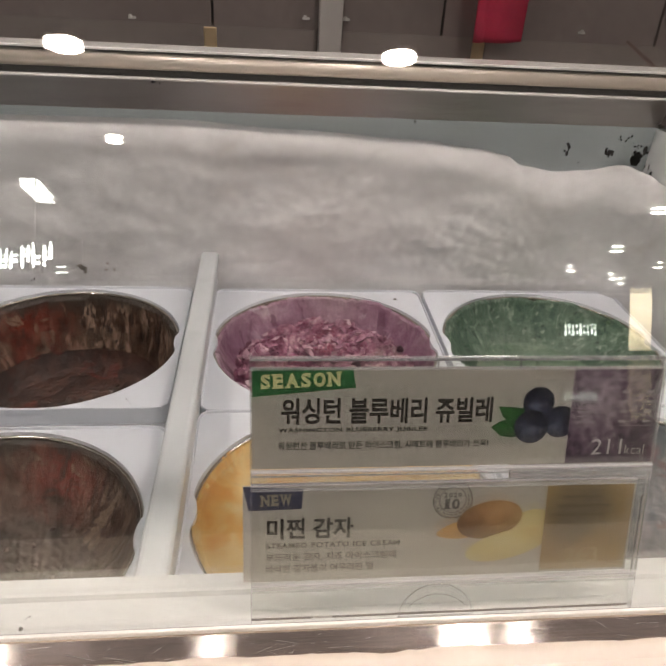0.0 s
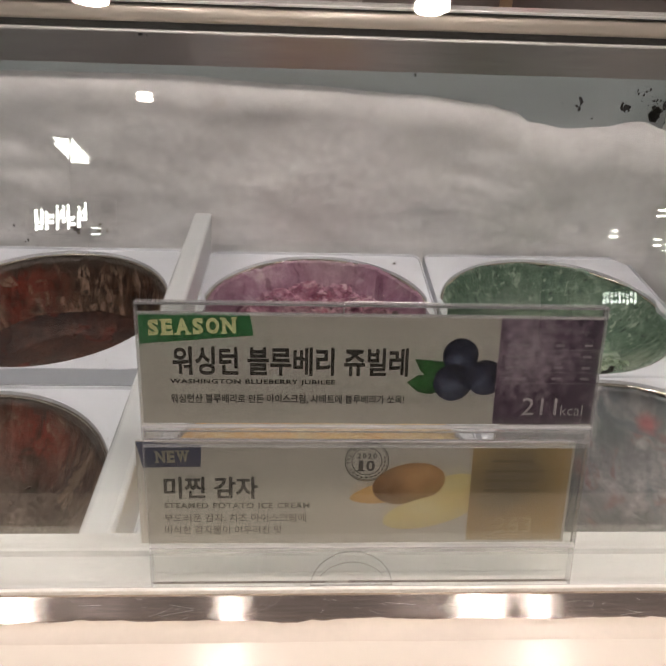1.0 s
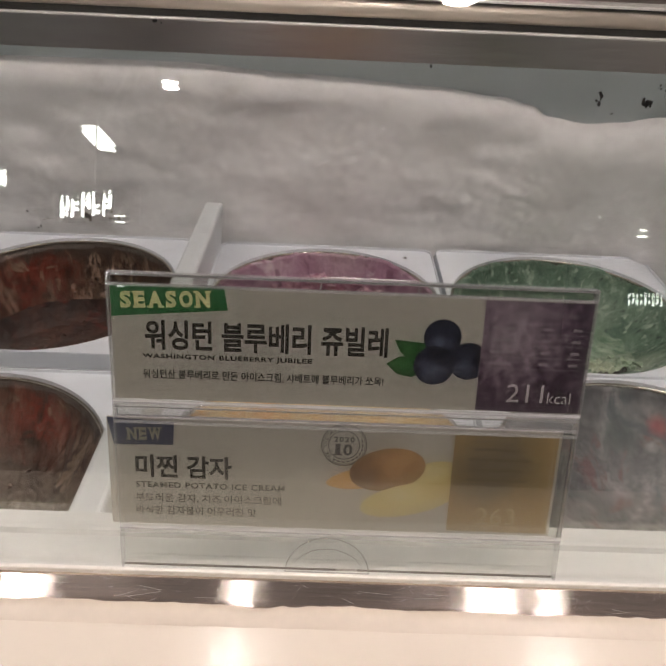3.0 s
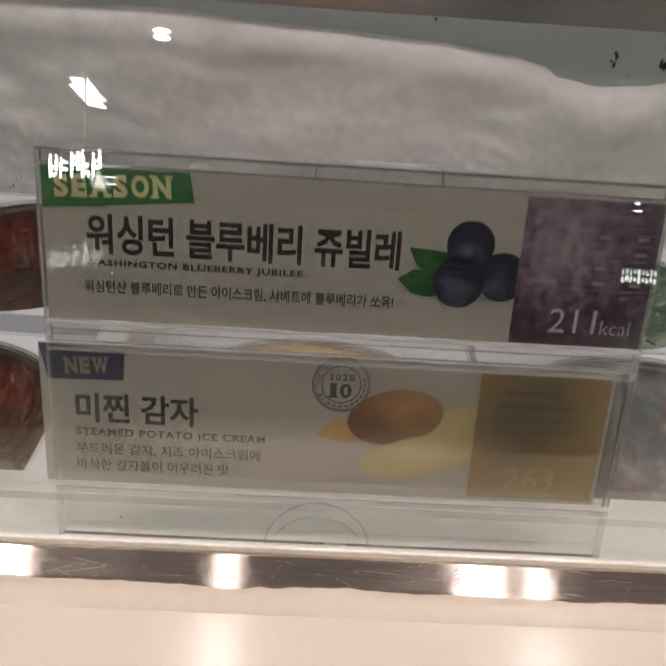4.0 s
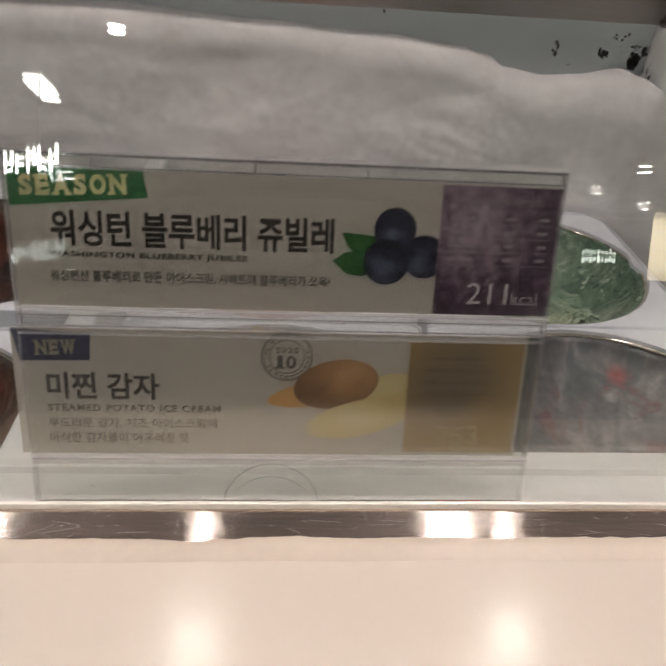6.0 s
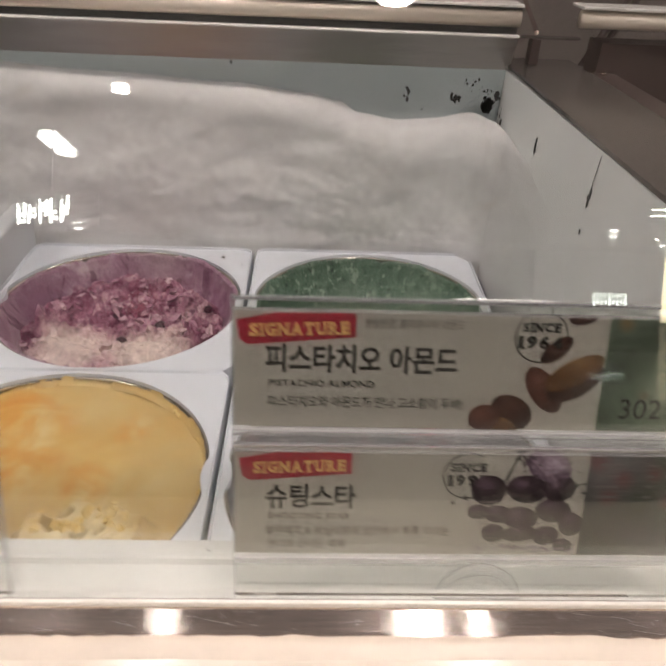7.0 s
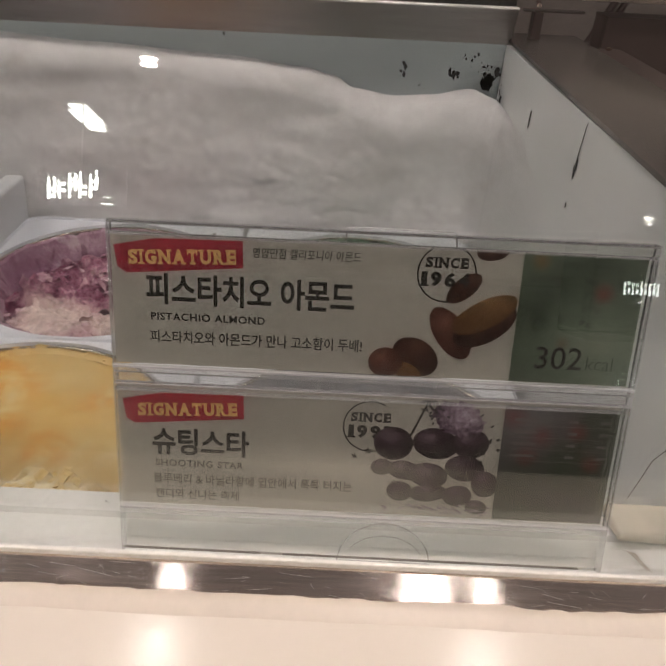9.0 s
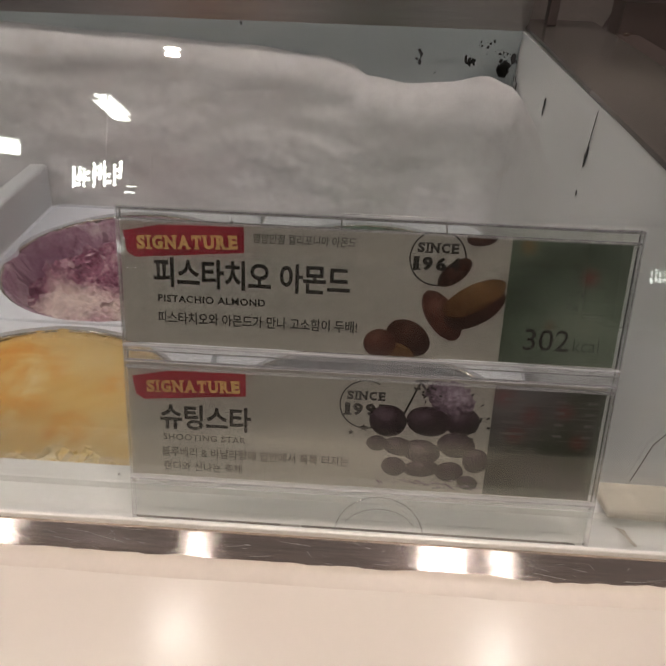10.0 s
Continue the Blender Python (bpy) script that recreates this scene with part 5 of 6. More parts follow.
letters("WASHINGTON BLUEBERRY JUBILEE", 11.0, 68.0, 81.3, 83.5, W0, m, M["ink"], c, 0.028, name="subtitle")
letters("워싱턴산 블루베리로 만든 아이스크림, 샤베트에 블루베리가 쏘옥!", 10.9, 92.5, 74.4, 78.0, W0, m, M["ink"], c, 0.016, name="text_line")
part("leaf", poly([(95.4, 91.4), (99.0, 91.2), (106.0, 90.6), (107.0, 85.0), (101.0, 84.2), (97.6, 87.0)], W0, m), M["leaf"], c)
part("leaf", poly([(93.0, 82.9), (97.0, 85.6), (104.0, 86.0), (106.5, 81.0), (102.0, 78.4), (97.0, 79.2)], 0.70, m), M["leaf"], c)
part("berry", poly(oval(111.3, 92.9, 6.3, 6.3), 0.72, m), M["berry"], c, "printed blueberry")
part("berry", poly([(u, v) for u, v in oval(120.6, 84.8, 6.6, 6.6) if u < 124.5], 0.76, m), M["berry"], c, "printed blueberry")
part("berry", poly(oval(109.2, 82.9, 6.9, 6.9), 0.80, m), M["berry"], c, "printed blueberry")
print_panel = part("nutrition_panel", plate(124.6, 160.5, 67.2, 106.2, W0, 0.70, m), M["purple_print"], c, "purple printed nutrition panel")
letters("싱글레귤러 기준(115g)", 134.5, 155.5, 100.6, 103.0, 0.74, m, M["faint_ink"], print_panel, name="panel_heading")
nutrition_rows(print_panel, m, 127.6, 96.4, 0.74)
letters("211", 134.9, 147.5, 70.7, 77.3, 0.74, m, M["white_ink"], print_panel, 0.0, name="calories")
letters("kcal", 149.0, 157.0, 70.6, 74.6, 0.74, m, M["white_ink"], print_panel, -0.01, name="unit")

# first sign, lower card
c = card(S1, "potato flavour card with a navy sticker in a clear holder")
part("paper", plate(-2.4, 156.5, 18.4, 60.0, 0.0, 0.6, m), M["paper"], c)
sticker = part("new_sticker", poly([(-2.3, 59.8), (20.9, 58.6), (20.3, 50.0), (-0.2, 49.6)], W0, m), M["navy"], c, "navy blue paper sticker")
slab_word("NEW", 4.6, 16.4, 51.4, 56.2, 0.74, m, M["hazed_gold"], sticker, 0.05, 2.0)
letters("미찐 감자", 6.8, 40.8, 37.0, 46.0, W0, m, M["ink"], c, 0.028, name="title")
letters("STEAMED POTATO ICE CREAM", 6.6, 59.7, 33.0, 35.4, W0, m, M["grey_ink"], c, 0.028, name="subtitle")
letters("부드러운 감자, 치즈 아이스크림에", 6.4, 58.4, 27.2, 30.8, W0, m, M["grey_ink"], c, 0.016, name="text_line")
letters("바삭한 감자볼이 어우러진 맛", 6.4, 49.6, 22.2, 25.8, W0, m, M["grey_ink"], c, 0.016, name="text_line")
part("stamp_ring", ring(80.2, 52.2, 8.1, 0.35, 0.66, m), M["grey_ink"], c)
part("stamp_ring", ring(80.2, 52.2, 7.5, 0.18, 0.66, m), M["grey_ink"], c)
part("stamp_ring", ring(80.2, 52.2, 5.6, 0.3, 0.66, m), M["grey_ink"], c)
slab_word("2020", 76.6, 83.8, 53.3, 55.4, 0.66, m, M["grey_ink"], c, 0.03, 0.0, "stamp_year")
slab_word("10", 77.2, 83.2, 48.2, 52.6, 0.66, m, M["grey_ink"], c, 0.03, 0.0, "stamp_number")
for k, ch in enumerate("OF THE MONTH"):
    if ch != " ":
        t = math.radians(222 - 12.5 * k)
        cu, cv = 80.2 + 5.9 * math.cos(t) - 0.45 * math.sin(t), 52.2 + 5.9 * math.sin(t) + 0.45 * math.cos(t)
        letters(ch, cu, cu + 0.9, cv, cv + 1.2, 0.66, m, M["grey_ink"], c, 0.02, math.degrees(t) - 90, "stamp_letter")
for k in range(10):
    t = math.radians(240 + k * 15)
    part("stamp_bar", poly(oval(80.2 + 6.55 * math.cos(t), 52.2 + 6.55 * math.sin(t), 0.32, 0.62, 240 + k * 15, n=8), 0.66, m, 0.02), M["grey_ink"], c)
part("potato_slice", poly(oval(87.0, 39.4, 11.5, 4.0, 10, point=0.12), W0, m), M["orange_print"], c)
part("potato_slice", poly(oval(113.5, 41.2, 10.0, 5.8, 12), 0.68, m), M["butter_print"], c)
part("potato", poly(oval(96.0, 43.2, 13.6, 8.2, 12), 0.74, m), M["potato_print"], c)
part("potato_slice", poly(oval(104.0, 31.6, 17.5, 6.2, 14), 0.80, m), M["butter_print"], c)
print_panel = part("nutrition_panel", plate(118.8, 155.4, 19.6, 57.8, 0.88, 0.92, m), M["olive_print"], c, "olive brown printed nutrition panel")
letters("263", 129.0, 143.5, 22.6, 29.4, 0.95, m, M["pale_ochre"], print_panel, 0.0, name="calories")
bars(print_panel, m, 122.0, 0, [(52.0, 4, 20), (48.0, 2, 24), (44.0, 2, 22), (40.0, 2, 24)], 0.95, M["olive_bar"])

# second sign, upper card
m = holder(S2, 88.0)
RIB = [(2.0, 103.4), (14.0, 105.8), (40.0, 106.2), (40.2, 98.2), (5.6, 95.2), (3.0, 97.0)]
c = card(S2, "pistachio flavour card with a red sticker in a clear holder")
part("paper", plate(1.2, 158.6, 67.0, 107.0, 0.0, 0.6, m), M["paper"], c)
sticker = part("signature_sticker", poly(RIB, W0, m), M["red"], c, "red ribbon paper sticker")
slab_word("SIGNATURE", 6.4, 38.2, 97.8, 102.2, 0.74, m, M["yellow_ink"], sticker, 0.05, 2.4)
letters("영양만점 캘리포니아 아몬드", 43.0, 74.8, 101.4, 104.6, W0, m, M["ink"], c, 0.006, 0.2, "note", 0.12)
letters("피스타치오 아몬드", 11.2, 73.6, 86.0, 95.6, W0, m, M["ink"], c, 0.028, name="title")
letters("PISTACHIO ALMOND", 12.4, 46.9, 81.1, 83.5, W0, m, M["ink"], c, 0.024, name="subtitle")
letters("피스타치오와 아몬드가 만나 고소함이 두배!", 12.0, 76.6, 73.9, 78.0, W0, m, M["ink"], c, 0.016, name="text_line")
part("stamp_ring", ring(100.2, 99.6, 8.8, 0.5, 0.66, m, lo=118, hi=425), M["ink"], c)
slab_word("SINCE", 93.8, 106.4, 101.2, 104.4, 0.66, m, M["ink"], c, 0.05, 0.0, "stamp_word")
slab_word("1964", 92.8, 107.2, 95.6, 100.0, 0.78, m, M["ink"], c, 0.05, 0.0, "stamp_year")
part("nut", poly([(u, min(v, 106.9)) for u, v in oval(113.2, 106.6, 4.8, 2.6, 10)], 0.70, m), M["nut_dark"], c, "printed almond")
part("nut", poly(oval(105.8, 95.4, 6.2, 3.1, 42), 0.70, m), M["nut_dark"], c, "printed almond")
part("nut", poly(oval(103.0, 81.4, 9.4, 4.7, -54), 0.72, m), M["nut_red"], c, "printed almond")
part("nut", poly(oval(113.0, 84.4, 10.4, 5.6, 32), 0.76, m), M["nut_dark"], c, "printed pistachio")
part("nut", poly(oval(112.6, 87.6, 10.6, 4.4, 30), 0.80, m), M["nut_tan"], c, "printed pistachio")
part("nut", poly([(u, max(v, 67.1)) for u, v in oval(93.0, 73.4, 7.6, 5.6, -32)], 0.72, m), M["nut_dark"], c, "printed almond")
part("nut", poly([(u, max(v, 67.1)) for u, v in oval(90.6, 68.6, 5.0, 2.6, -24)], 0.74, m), M["nut_tan"], c, "printed almond flake")
part("nut", poly([(u, max(v, 67.1)) for u, v in oval(84.0, 71.2, 5.2, 4.8)], 0.76, m), M["nut_red"], c, "printed almond")
for u, v, r, hue in ((147.0, 95.8, 4.2, (0.22, 0.045, 0.045)), (127.5, 104.6, 3.4, (0.26, 0.15, 0.06)), (137.0, 80.0, 2.6, (0.20, 0.12, 0.08))):
    patch(M["green_print"], tuple(m @ Vector((u * MM, v * MM, 0.0009))), r * MM, hue, 0.9, 0.8)
print_panel = part("nutrition_panel", plate(122.3, 158.4, 67.2, 106.8, 0.84, 0.88, m), M["green_print"], c, "dark green printed nutrition panel")
letters("싱글레귤러 기준(115g)", 131.0, 152.0, 102.4, 105.0, 0.92, m, M["faint_green"], print_panel, name="panel_heading")
for i, (a, b, d) in enumerate((("포화지방", "8g", "53"), ("나트륨", "72", ""), ("당류", "27g", ""), ("단백질", "7g", ""))):
    v = 98.2 - 4.3 * i
    letters(a, 124.5, 124.5 + 2.5 * len(a), v, v + 2.3, 0.92, m, M["faint_green"], print_panel, name="panel_row")
    letters(b, 141.0, 141.0 + 1.9 * len(b), v, v + 2.1, 0.92, m, M["faint_green"], print_panel, -0.005, name="panel_row")
    if d:
        letters(d, 150.6, 153.8, v, v + 2.1, 0.92, m, M["faint_green"], print_panel, -0.005, name="panel_row")
    part("rule", plate(124.0, 156.0, v - 1.0, v - 0.9, 0.92, 0.94, m), M["faint_green"], print_panel)
letters("302", 129.5, 143.8, 71.6, 78.8, 0.95, m, M["ink"], print_panel, 0.004, name="calories")
letters("kcal", 145.2, 153.2, 71.8, 76.2, 0.92, m, M["faint_green"], print_panel, -0.012, name="unit")

# second sign, lower card
c = card(S2, "shooting star flavour card with a red sticker in a clear holder")
part("paper", plate(1.0, 158.6, 18.4, 60.0, 0.0, 0.6, m), M["paper"], c)
sticker = part("signature_sticker", poly([(u + 0.6, v - 48.4) for u, v in RIB], W0, m), M["red"], c, "red ribbon paper sticker")
slab_word("SIGNATURE", 7.4, 38.8, 49.4, 53.8, 0.74, m, M["yellow_ink"], sticker, 0.05, 2.4)
letters("슈팅스타", 11.5, 42.6, 36.2, 45.6, W0, m, M["ink"], c, 0.028, name="title")
letters("SHOOTING STAR", 12.3, 40.8, 32.1, 34.5, W0, m, M["grey_ink"], c, 0.024, name="subtitle")
letters("블루베리 & 바닐라향에 입안에서 톡톡 터지는", 11.5, 76.2, 25.8, 29.6, W0, m, M["grey_ink"], c, 0.016, name="text_line")
letters("캔디와 신나는 축제", 12.0, 39.4, 20.4, 24.0, W0, m, M["grey_ink"], c, 0.016, name="text_line")
part("stamp_ring", ring(80.9, 49.4, 8.8, 0.5, 0.66, m, lo=60, hi=340), M["ink"], c)
slab_word("SINCE", 74.6, 87.2, 51.0, 54.2, 0.66, m, M["ink"], c, 0.05, 0.0, "stamp_word")
slab_word("1997", 74.0, 88.4, 45.4, 49.8, 0.66, m, M["ink"], c, 0.05, 0.0, "stamp_year")
for u, v, r in ((80.6, 41.0, 1.5), (76.4, 39.0, 1.2)):
    part("star", poly([(u + (r if k % 2 == 0 else r * 0.42) * math.sin(math.pi * k / 5), v + (r if k % 2 == 0 else r * 0.42) * math.cos(math.pi * k / 5)) for k in range(10)], 0.66, m, 0.02), M["ink"], c)
part("stalk", poly([(93.0, 46.0), (98.2, 58.8), (98.8, 58.4), (93.8, 46.0)], 0.66, m, 0.02), M["ink"], c)
part("stalk", poly([(98.0, 58.6), (105.0, 48.0), (105.6, 48.4), (98.8, 58.8)], 0.66, m, 0.02), M["ink"], c)
part("stalk", poly([(96.4, 58.2), (101.0, 58.6), (101.0, 59.4), (96.6, 59.2)], 0.66, m, 0.02), M["ink"], c)
random.seed(31)
for k, (u, v, ru, rv) in enumerate(((88.6, 44.0, 6.3, 5.8), (102.0, 44.6, 7.4, 5.4), (113.0, 45.2, 6.0, 5.2), (85.4, 35.6, 3.6, 2.9), (92.6, 34.8, 5.2, 3.4), (100.6, 33.4, 6.4, 4.4), (112.0, 36.4, 6.4, 4.6), (119.0, 31.0, 4.4, 4.6), (91.6, 27.2, 4.2, 3.6), (101.0, 27.0, 6.2, 3.2), (110.5, 26.4, 4.8, 3.8), (117.0, 22.6, 3.6, 2.6))):
    part("grape", poly(oval(u, v, ru, rv, random.uniform(-12, 12), n=28), 0.68 + 0.014 * k, m, 0.01), M["grape_print"], c, "printed dark berry")
part("blossom", poly([(u + random.uniform(-0.8, 0.8), v + random.uniform(-0.8, 0.8)) for u, v in oval(108.4, 53.6, 8.6, 5.6, -20, n=46)], 0.90, m, 0.01), M["flower_print"], c, "printed pale blossom")
for k in range(26):
    u, v = (random.gauss(101, 3.0), random.gauss(55, 1.8)) if k < 12 else (random.gauss(119, 2.6), random.gauss(46, 3.6))
    if v < 59.4:
        part("fleck", poly(oval(u, v, random.uniform(0.3, 0.9), random.uniform(0.3, 0.7), random.uniform(0, 180), n=8), 0.91, m, 0.01), M["ink"], c)
for k in range(40):
    part("fleck", poly(oval(random.uniform(86, 122), random.gauss(21.2, 1.0), random.uniform(0.3, 1.3), random.uniform(0.2, 0.5), random.uniform(-40, 40), n=7), 0.92, m, 0.01), M["flower_print"], c)
for u, v, r in ((126.0, 55.0, 5.5), (135.0, 49.0, 5.0), (131.0, 42.0, 4.5), (146.0, 51.0, 4.0), (152.0, 40.0, 4.0)):
    patch(M["dark_print"], tuple(m @ Vector((u * MM, v * MM, 0.00096))), r * MM, (0.17, 0.04, 0.04), 0.9, 0.8)
print_panel = part("nutrition_panel", plate(122.6, 158.4, 18.8, 59.2, 0.95, 0.97, m), M["dark_print"], c, "dark grey red printed nutrition panel")
nutrition_rows(print_panel, m, 126.0, 54.0, 0.99, "faint_red")

# ---- worn corners and marks of the case ----
def flakes(spots, plane, name, label, seed, stretch=1.0):
    """Flakes and specks: spots of (a, z, spread, count, size); plane turns (a, z) into a place and its outward way."""
    random.seed(seed)
    bm = bmesh.new()
    for a, z, sp, cnt, size in spots:
        for _ in range(cnt):
            ca, cz = random.gauss(a, sp), random.gauss(z, sp * 0.9)
            r = size * random.uniform(0.25, 1.0) ** 1.4
            n = random.randint(6, 10)
            tall = random.uniform(0.8, 1.8) * stretch
            turn = random.uniform(0, 3) if stretch == 1.0 else 0.0
            r /= math.sqrt(stretch)
            rim = []
            for k in range(n):
                t = 2 * math.pi * k / n
                q = r * random.uniform(0.45, 1.1)
                rim.append((ca + q * math.cos(t + turn), cz + q * tall * math.sin(t + turn)))
            low = [bm.verts.new(plane(u, v, 0.0)) for u, v in rim]
            top = [bm.verts.new(plane(u, v, 0.0006)) for u, v in rim]
            bm.faces.new(top)
            for k in range(n):
                bm.faces.new((low[k], low[(k + 1) % n], top[(k + 1) % n], top[k]))
    bmesh.ops.recalc_face_normals(bm, faces=bm.faces)
    return tagged(obj(name, bm, M["brown_mark"] if "brown" in name else M["black_mark"]), label, "marks", kind="stuff")


M["black_mark"] = plain("black_mark", (0.018, 0.018, 0.02), 0.6)
M["brown_mark"] = plain("brown_smudge", (0.36, 0.32, 0.285), 0.7)
flakes([(0.167, 1.078, 0.0028, 6, 0.0028), (0.146, 1.077, 0.001, 1, 0.0025), (0.221, 1.073, 0.0028, 14, 0.0030), (0.258, 1.071, 0.0042, 26, 0.0050), (0.252, 1.083, 0.006, 18, 0.0019), (0.184, 1.062, 0.002, 2, 0.002), (0.238, 1.086, 0.010, 10, 0.0015)], lambda a, z, h: (a, 0.5618 - h, z), "paint_flakes", "black patches where the teal liner has chipped", 5)
flakes([(0.545, 1.055, 0.006, 9, 0.0032), (0.42, 1.068, 0.002, 2, 0.0040), (0.286, 1.072, 0.0010, 3, 0.0042), (0.285, 1.045, 0.0008, 2, 0.0042)], lambda a, z, h: (0.268 + (z - 0.86) * 0.010 + (0.56 - a) * 0.012 - 0.0004 - h, a, z), "liner_scuffs", "black vertical scuffs on the teal end liner", 8, 3.2)
flakes([(-0.313, 1.137, 0.003, 4, 0.003), (0.10, 1.132, 0.001, 1, 0.0015)], lambda a, z, h: (a, 0.552 + (1.142 - z) * 0.28 - 0.0003 - h, z), "band_specks", "dark specks on the satin steel band", 12)
flakes([(-0.148, 1.107, 0.001, 2, 0.0016), (-0.103, 1.1065, 0.003, 3, 0.0014), (-0.024, 1.102, 0.0015, 3, 0.002)], lambda a, z, h: (a, 0.5618 - h, z), "liner_specks", "dark specks along the top of the liner", 14)
flakes([(-0.48, 0.9085, 0.02, 8, 0.0016), (0.08, 0.904, 0.06, 4, 0.0012)], lambda a, z, h: (a, 0.5320 - h, z), "crumbs", "dark crumbs along the frost above the collars", 15)
flakes([(-0.414, 0.9262, 0.0030, 9, 0.0050), (-0.385, 0.9262, 0.004, 5, 0.0022), (-0.36, 0.912, 0.012, 8, 0.0012), (-0.47, 0.910, 0.02, 12, 0.0014)], lambda a, z, h: (a, 0.5295 - h, z), "brown_smudges", "brown smudges and crumbs low on the frost", 16, 0.6)
scratch = tagged(obj("liner_scratch", tube([(0.2704 + 0.0120 * (0.56 - y) - 0.0012, y, z) for y, z in ((0.283, 1.104), (0.2838, 1.094), (0.285, 1.084), (0.286, 1.076))], 0.0003, 6), M["black_mark"]), "long thin dark scratch on the end liner", "scratch")
wire = tagged(obj("loose_thread", tube([(0.2742, 0.066, 1.016), (0.2740, 0.070, 1.003), (0.2738, 0.076, 0.990), (0.2736, 0.079, 0.972), (0.2734, 0.082, 0.956)], 0.0003, 6), M["gasket"]), "thin dark curved thread on the end liner", "thread")


def lump():
    bm = box(0.2085, 0.2735, -0.0185, -0.0030, 1.0394, 1.0445, 0.0022, 3)
    bmesh.ops.subdivide_edges(bm, edges=list(bm.edges), cuts=3, use_grid_fill=True)
    for v in bm.verts:
        v.co += 0.0016 * noise.noise_vector(v.co * 120)
        v.co.z = max(v.co.z, 1.0396)
        v.co.x = min(v.co.x, 0.2735)
    return bm


M["foam"] = plain("cream_sealant", (0.52, 0.475, 0.405), 0.6, scale=60, vary=0.12, fine=300, bump=0.3)
tagged(obj("sealant_lump", lump(), M["foam"], None, True), "lumpy cream sealant at the end of the sill", "sealant")
crack = bmesh.new()
spine = [(0.2062, -0.0208, 0.0003), (0.2080, -0.0213, 0.0005), (0.2100, -0.0211, 0.0003), (0.2118, -0.0216, 0.0012), (0.2130, -0.0220, 0.0016), (0.2140, -0.0240, 0.0010), (0.2150, -0.0262, 0.0008), (0.2160, -0.0285, 0.0010), (0.2166, -0.0296, 0.0004)]
edge_a = [crack.verts.new((x - w, y + 0.3 * w, 1.0400)) for x, y, w in spine]
edge_b = [crack.verts.new((x + w, y - 0.3 * w, 1.0402)) for x, y, w in spine]
for i in range(len(spine) - 1):
    crack.faces.new((edge_a[i], edge_a[i + 1], edge_b[i + 1], edge_b[i]))
tagged(obj("sealant_crack", crack, M["brown_mark"]), "dark brown crack in the cream sealant", "marks", kind="stuff")
flakes([(-0.29, -0.0275, 0.003, 2, 0.0010), (-0.185, -0.0240, 0.001, 1, 0.0007), (0.028, -0.011, 0.0015, 2, 0.0008)], lambda a, z, h: (a, z, 1.0392 + h), "sill_specks", "small dark specks on the white sill", 18)

flakes([(-0.326, 0.303, 0.001, 1, 0.0013), (-0.320, 0.298, 0.001, 1, 0.0010), (-0.0130, 0.4880, 0.0005, 1, 0.0012), (-0.3000, 0.2000, 0.006, 3, 0.0009), (0.02, 0.30, 0.004, 2, 0.0009)], lambda a, z, h: (a, z, ZP + 0.0002 + h), "collar_specks", "small dark specks on the white tub collars", 21)

# ---- beyond the case ----
cloth = bmesh.new()
cols, rws = 30, 24
grid_ = []
for i in range(cols + 1):
    row_ = []
    for k in range(rws + 1):
        f = i / cols
        z = 1.085 + 0.36 * k / rws
        x = 0.303 + 0.127 * f
        y = 1.500 - 0.022 * math.sin(math.pi * f) - 0.004 * math.sin(9 * f + z * 8) - 0.010 * (f < 0.18)
        row_.append(cloth.verts.new((x, y, z + (0.006 * f if k == 0 else 0))))
    grid_.append(row_)
for i in range(cols):
    for k in range(rws):
        cloth.faces.new((grid_[i][k], grid_[i + 1][k], grid_[i + 1][k + 1], grid_[i][k + 1]))
bmesh.ops.solidify(cloth, geom=list(cloth.faces), thickness=0.012)
pk = base("hanging_apron", (0.366, 1.50, 1.085), "folded bright pink apron hanging on the panelled wall", "apron")
part("cloth", cloth, M["pink"], pk, smooth=True)
part("hook", tube([(0.366, 1.50, 1.44), (0.366, 1.50, 1.47), (0.366, 1.60, 1.475)], 0.004, 8), M["chrome"], pk)
nxt = base("display_freezer", (0.9, 0.2, 0), "neighbouring ice cream freezer with a steel rail", "freezer")
part("rail", tube([(0.335, 0.55, 1.160), (1.6, 0.55, 1.160)], 0.0085, 16), M["rail"], nxt, "polished round steel rail", True)
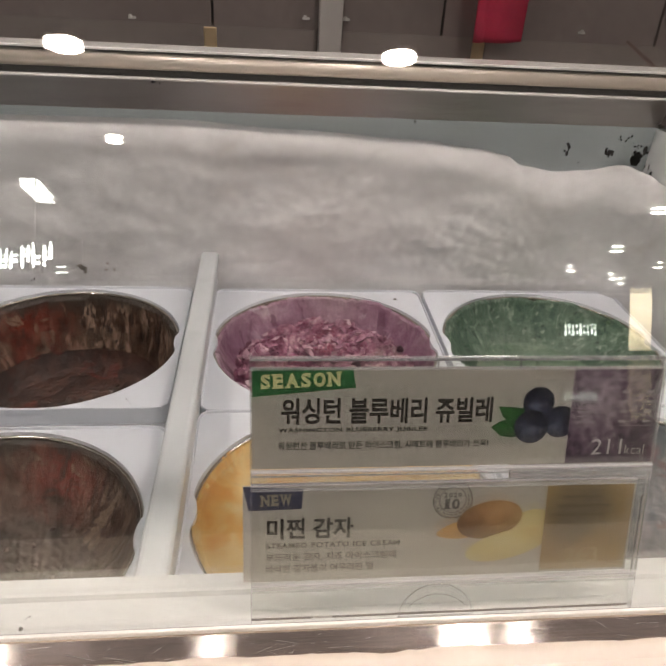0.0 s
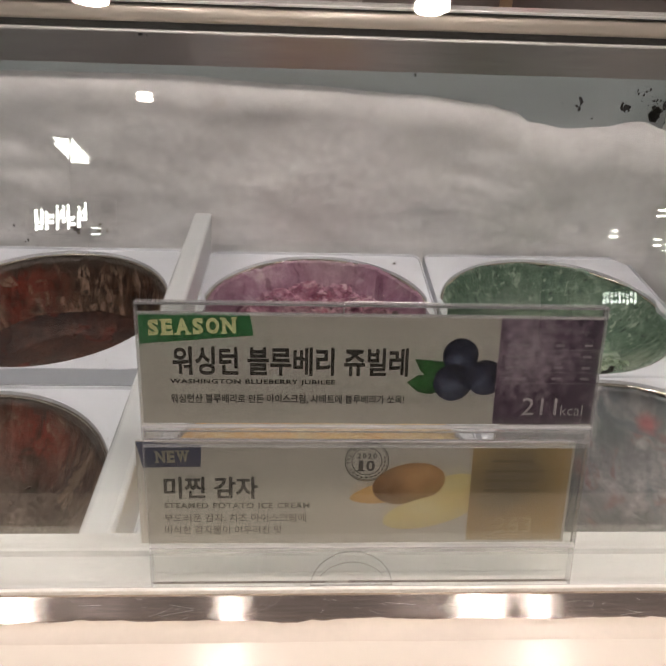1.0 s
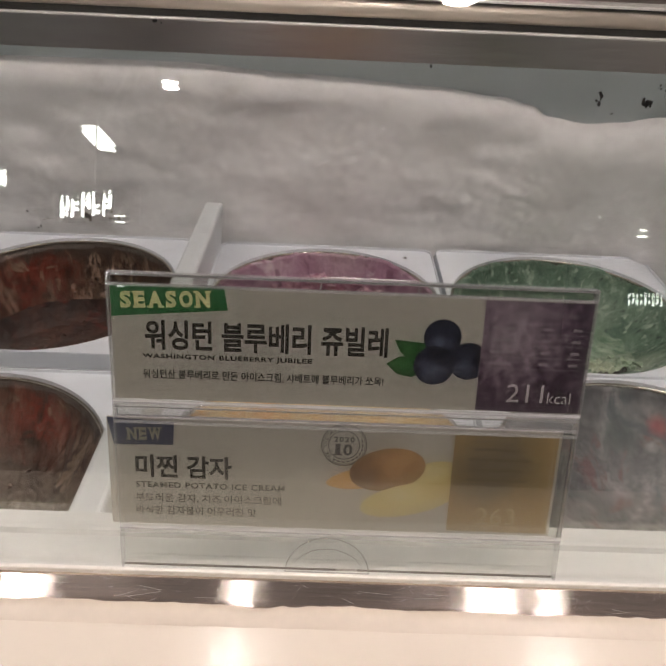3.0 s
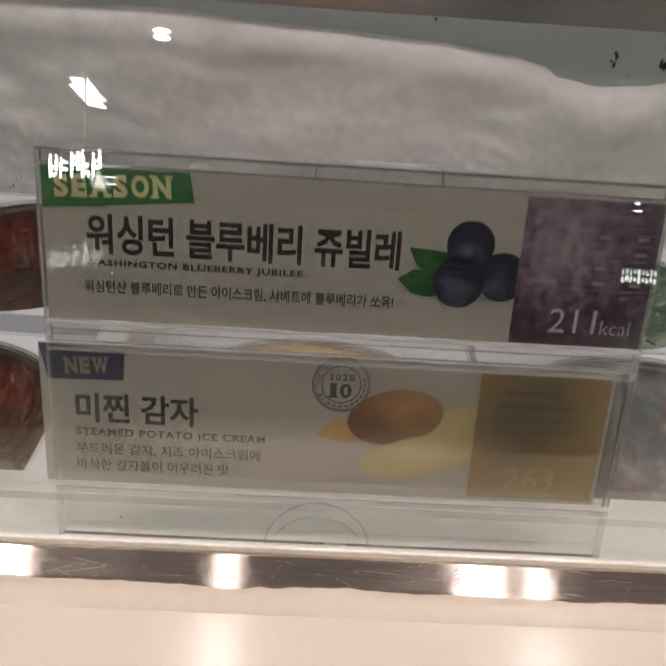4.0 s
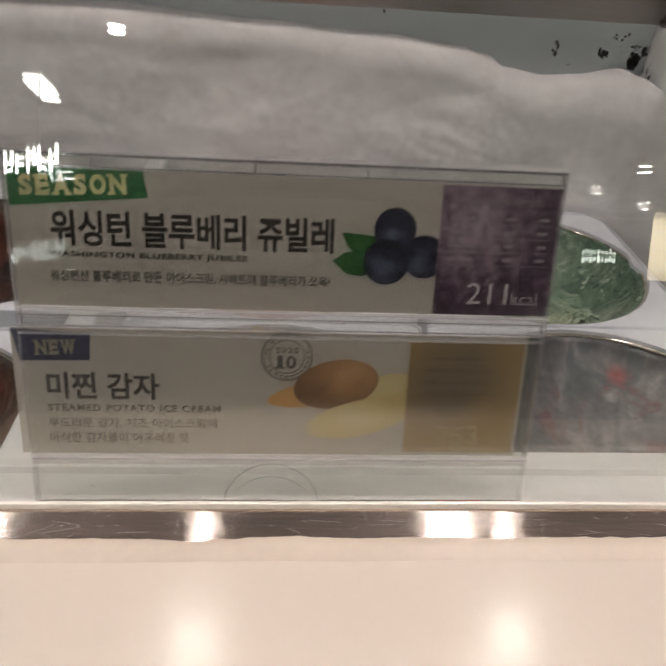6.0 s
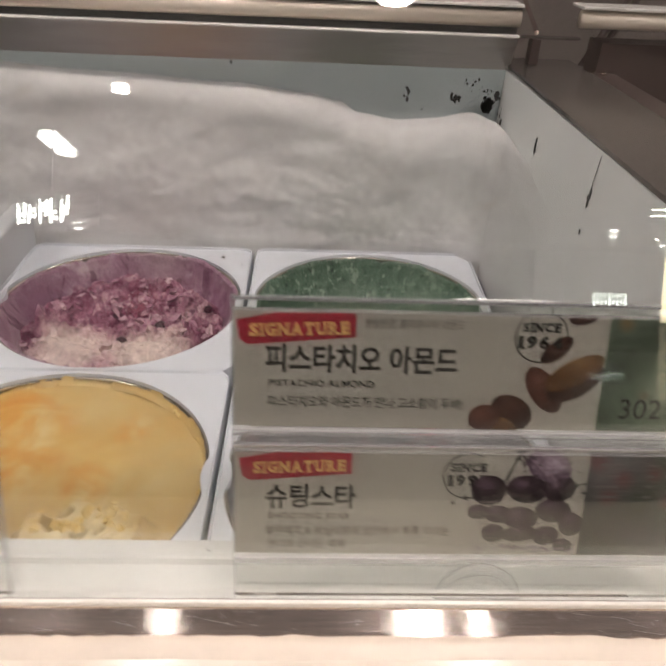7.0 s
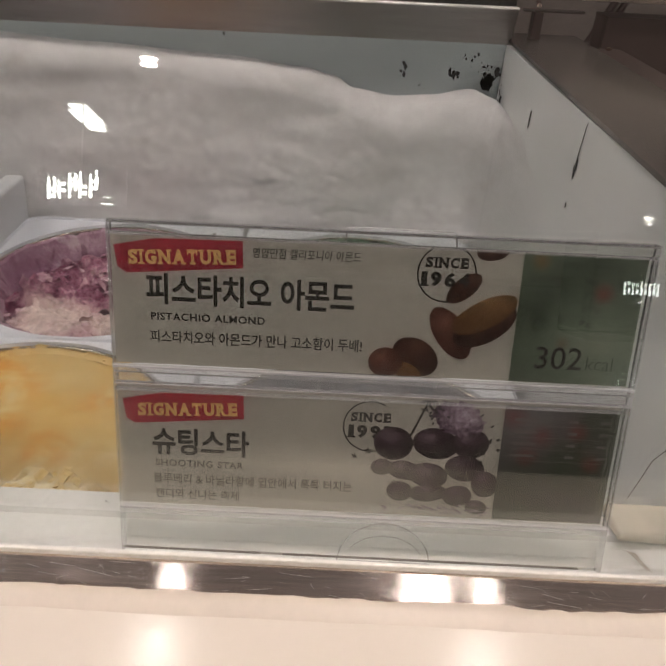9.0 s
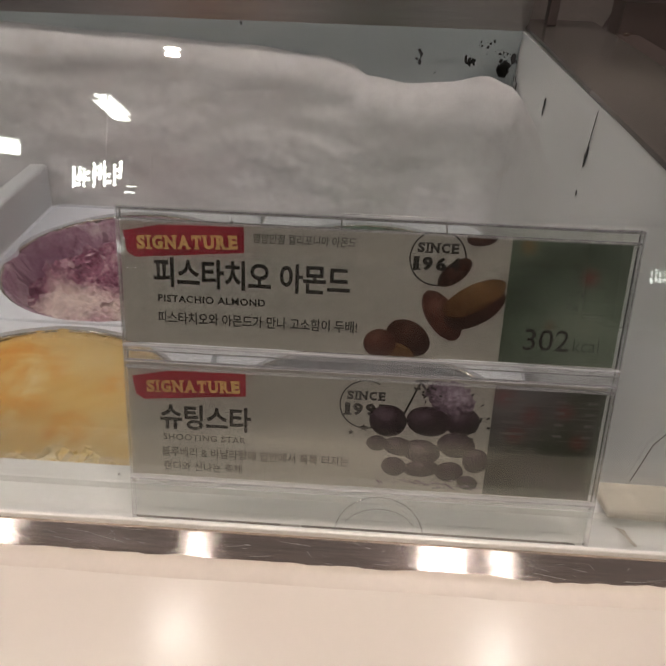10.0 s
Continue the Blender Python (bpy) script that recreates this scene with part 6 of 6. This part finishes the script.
part("rail_top_trim", box(0.333, 1.6, 0.541, 0.577, 1.1695, 1.1725, 0.0008), M["chrome"], nxt, "bright trim")
part("back_band", box(0.365, 1.6, 0.552, 0.59, 1.06, 1.138), M["umber"], nxt)
part("back_liner", box(0.365, 1.6, 0.562, 0.585, 0.6, 1.059), M["umber"], nxt)
part("end_liner", box(0.360, 0.385, -0.03, 0.551, 0.6, 1.1085), M["umber"], nxt)
part("well_floor", box(0.386, 1.6, -0.02, 0.551, 0.84, 0.86), M["umber"], nxt)
part("rear_panel", box(0.3605, 1.6, 0.5915, 0.62, 0.02, 1.05, 0.003), M["umber"], nxt, "dark brown rear panel")
part("plinth", box(0.365, 1.6, -0.055, 0.59, 0.0, 0.10), M["black"], nxt, "dark recessed plinth")
part("lid", box(0.386, 1.6, -0.02, 0.551, 1.02, 1.03), M["umber"], nxt, "dark brown closed lid")
arm = base("glass_stay", (0.299, 0.57, 1.112), "thin bright steel stay at the end of the case", "stay")
part("rod", tube([(0.299, 0.57, 1.143), (0.316, 0.685, 1.1585), (0.333, 0.80, 1.174)], 0.0026, 10), M["stay"], arm)
part("bracket", box(0.283, 0.345, 0.563, 0.571, 1.1376, 1.1402, 0.0006), M["end_steel"], arm)
part("foot", box(0.294, 0.304, 0.563, 0.577, 1.1121, 1.1375, 0.001), M["umber"], arm)
knob = bmesh.new()
bmesh.ops.create_uvsphere(knob, u_segments=16, v_segments=10, radius=1)
for v in knob.verts:
    v.co = Vector((0.369 + 0.0035 * v.co.x, 0.540 + 0.003 * v.co.y, 1.1105 + 0.002 * v.co.z))
tagged(obj("latch_knob", knob, M["stay"], None, True), "small bright steel knob on a dark brown ledge", "knob")
strut = base("dark_strut", (0.372, 0.60, 1.10), "pair of dark leaning struts beyond the case end", "strut")
part("bar", tube([(0.366, 0.60, 1.105), (0.418, 0.60, 1.215)], 0.0042, 8), M["umber"], strut)
part("bar", tube([(0.378, 0.605, 1.105), (0.434, 0.605, 1.215)], 0.0038, 8), M["umber"], strut)
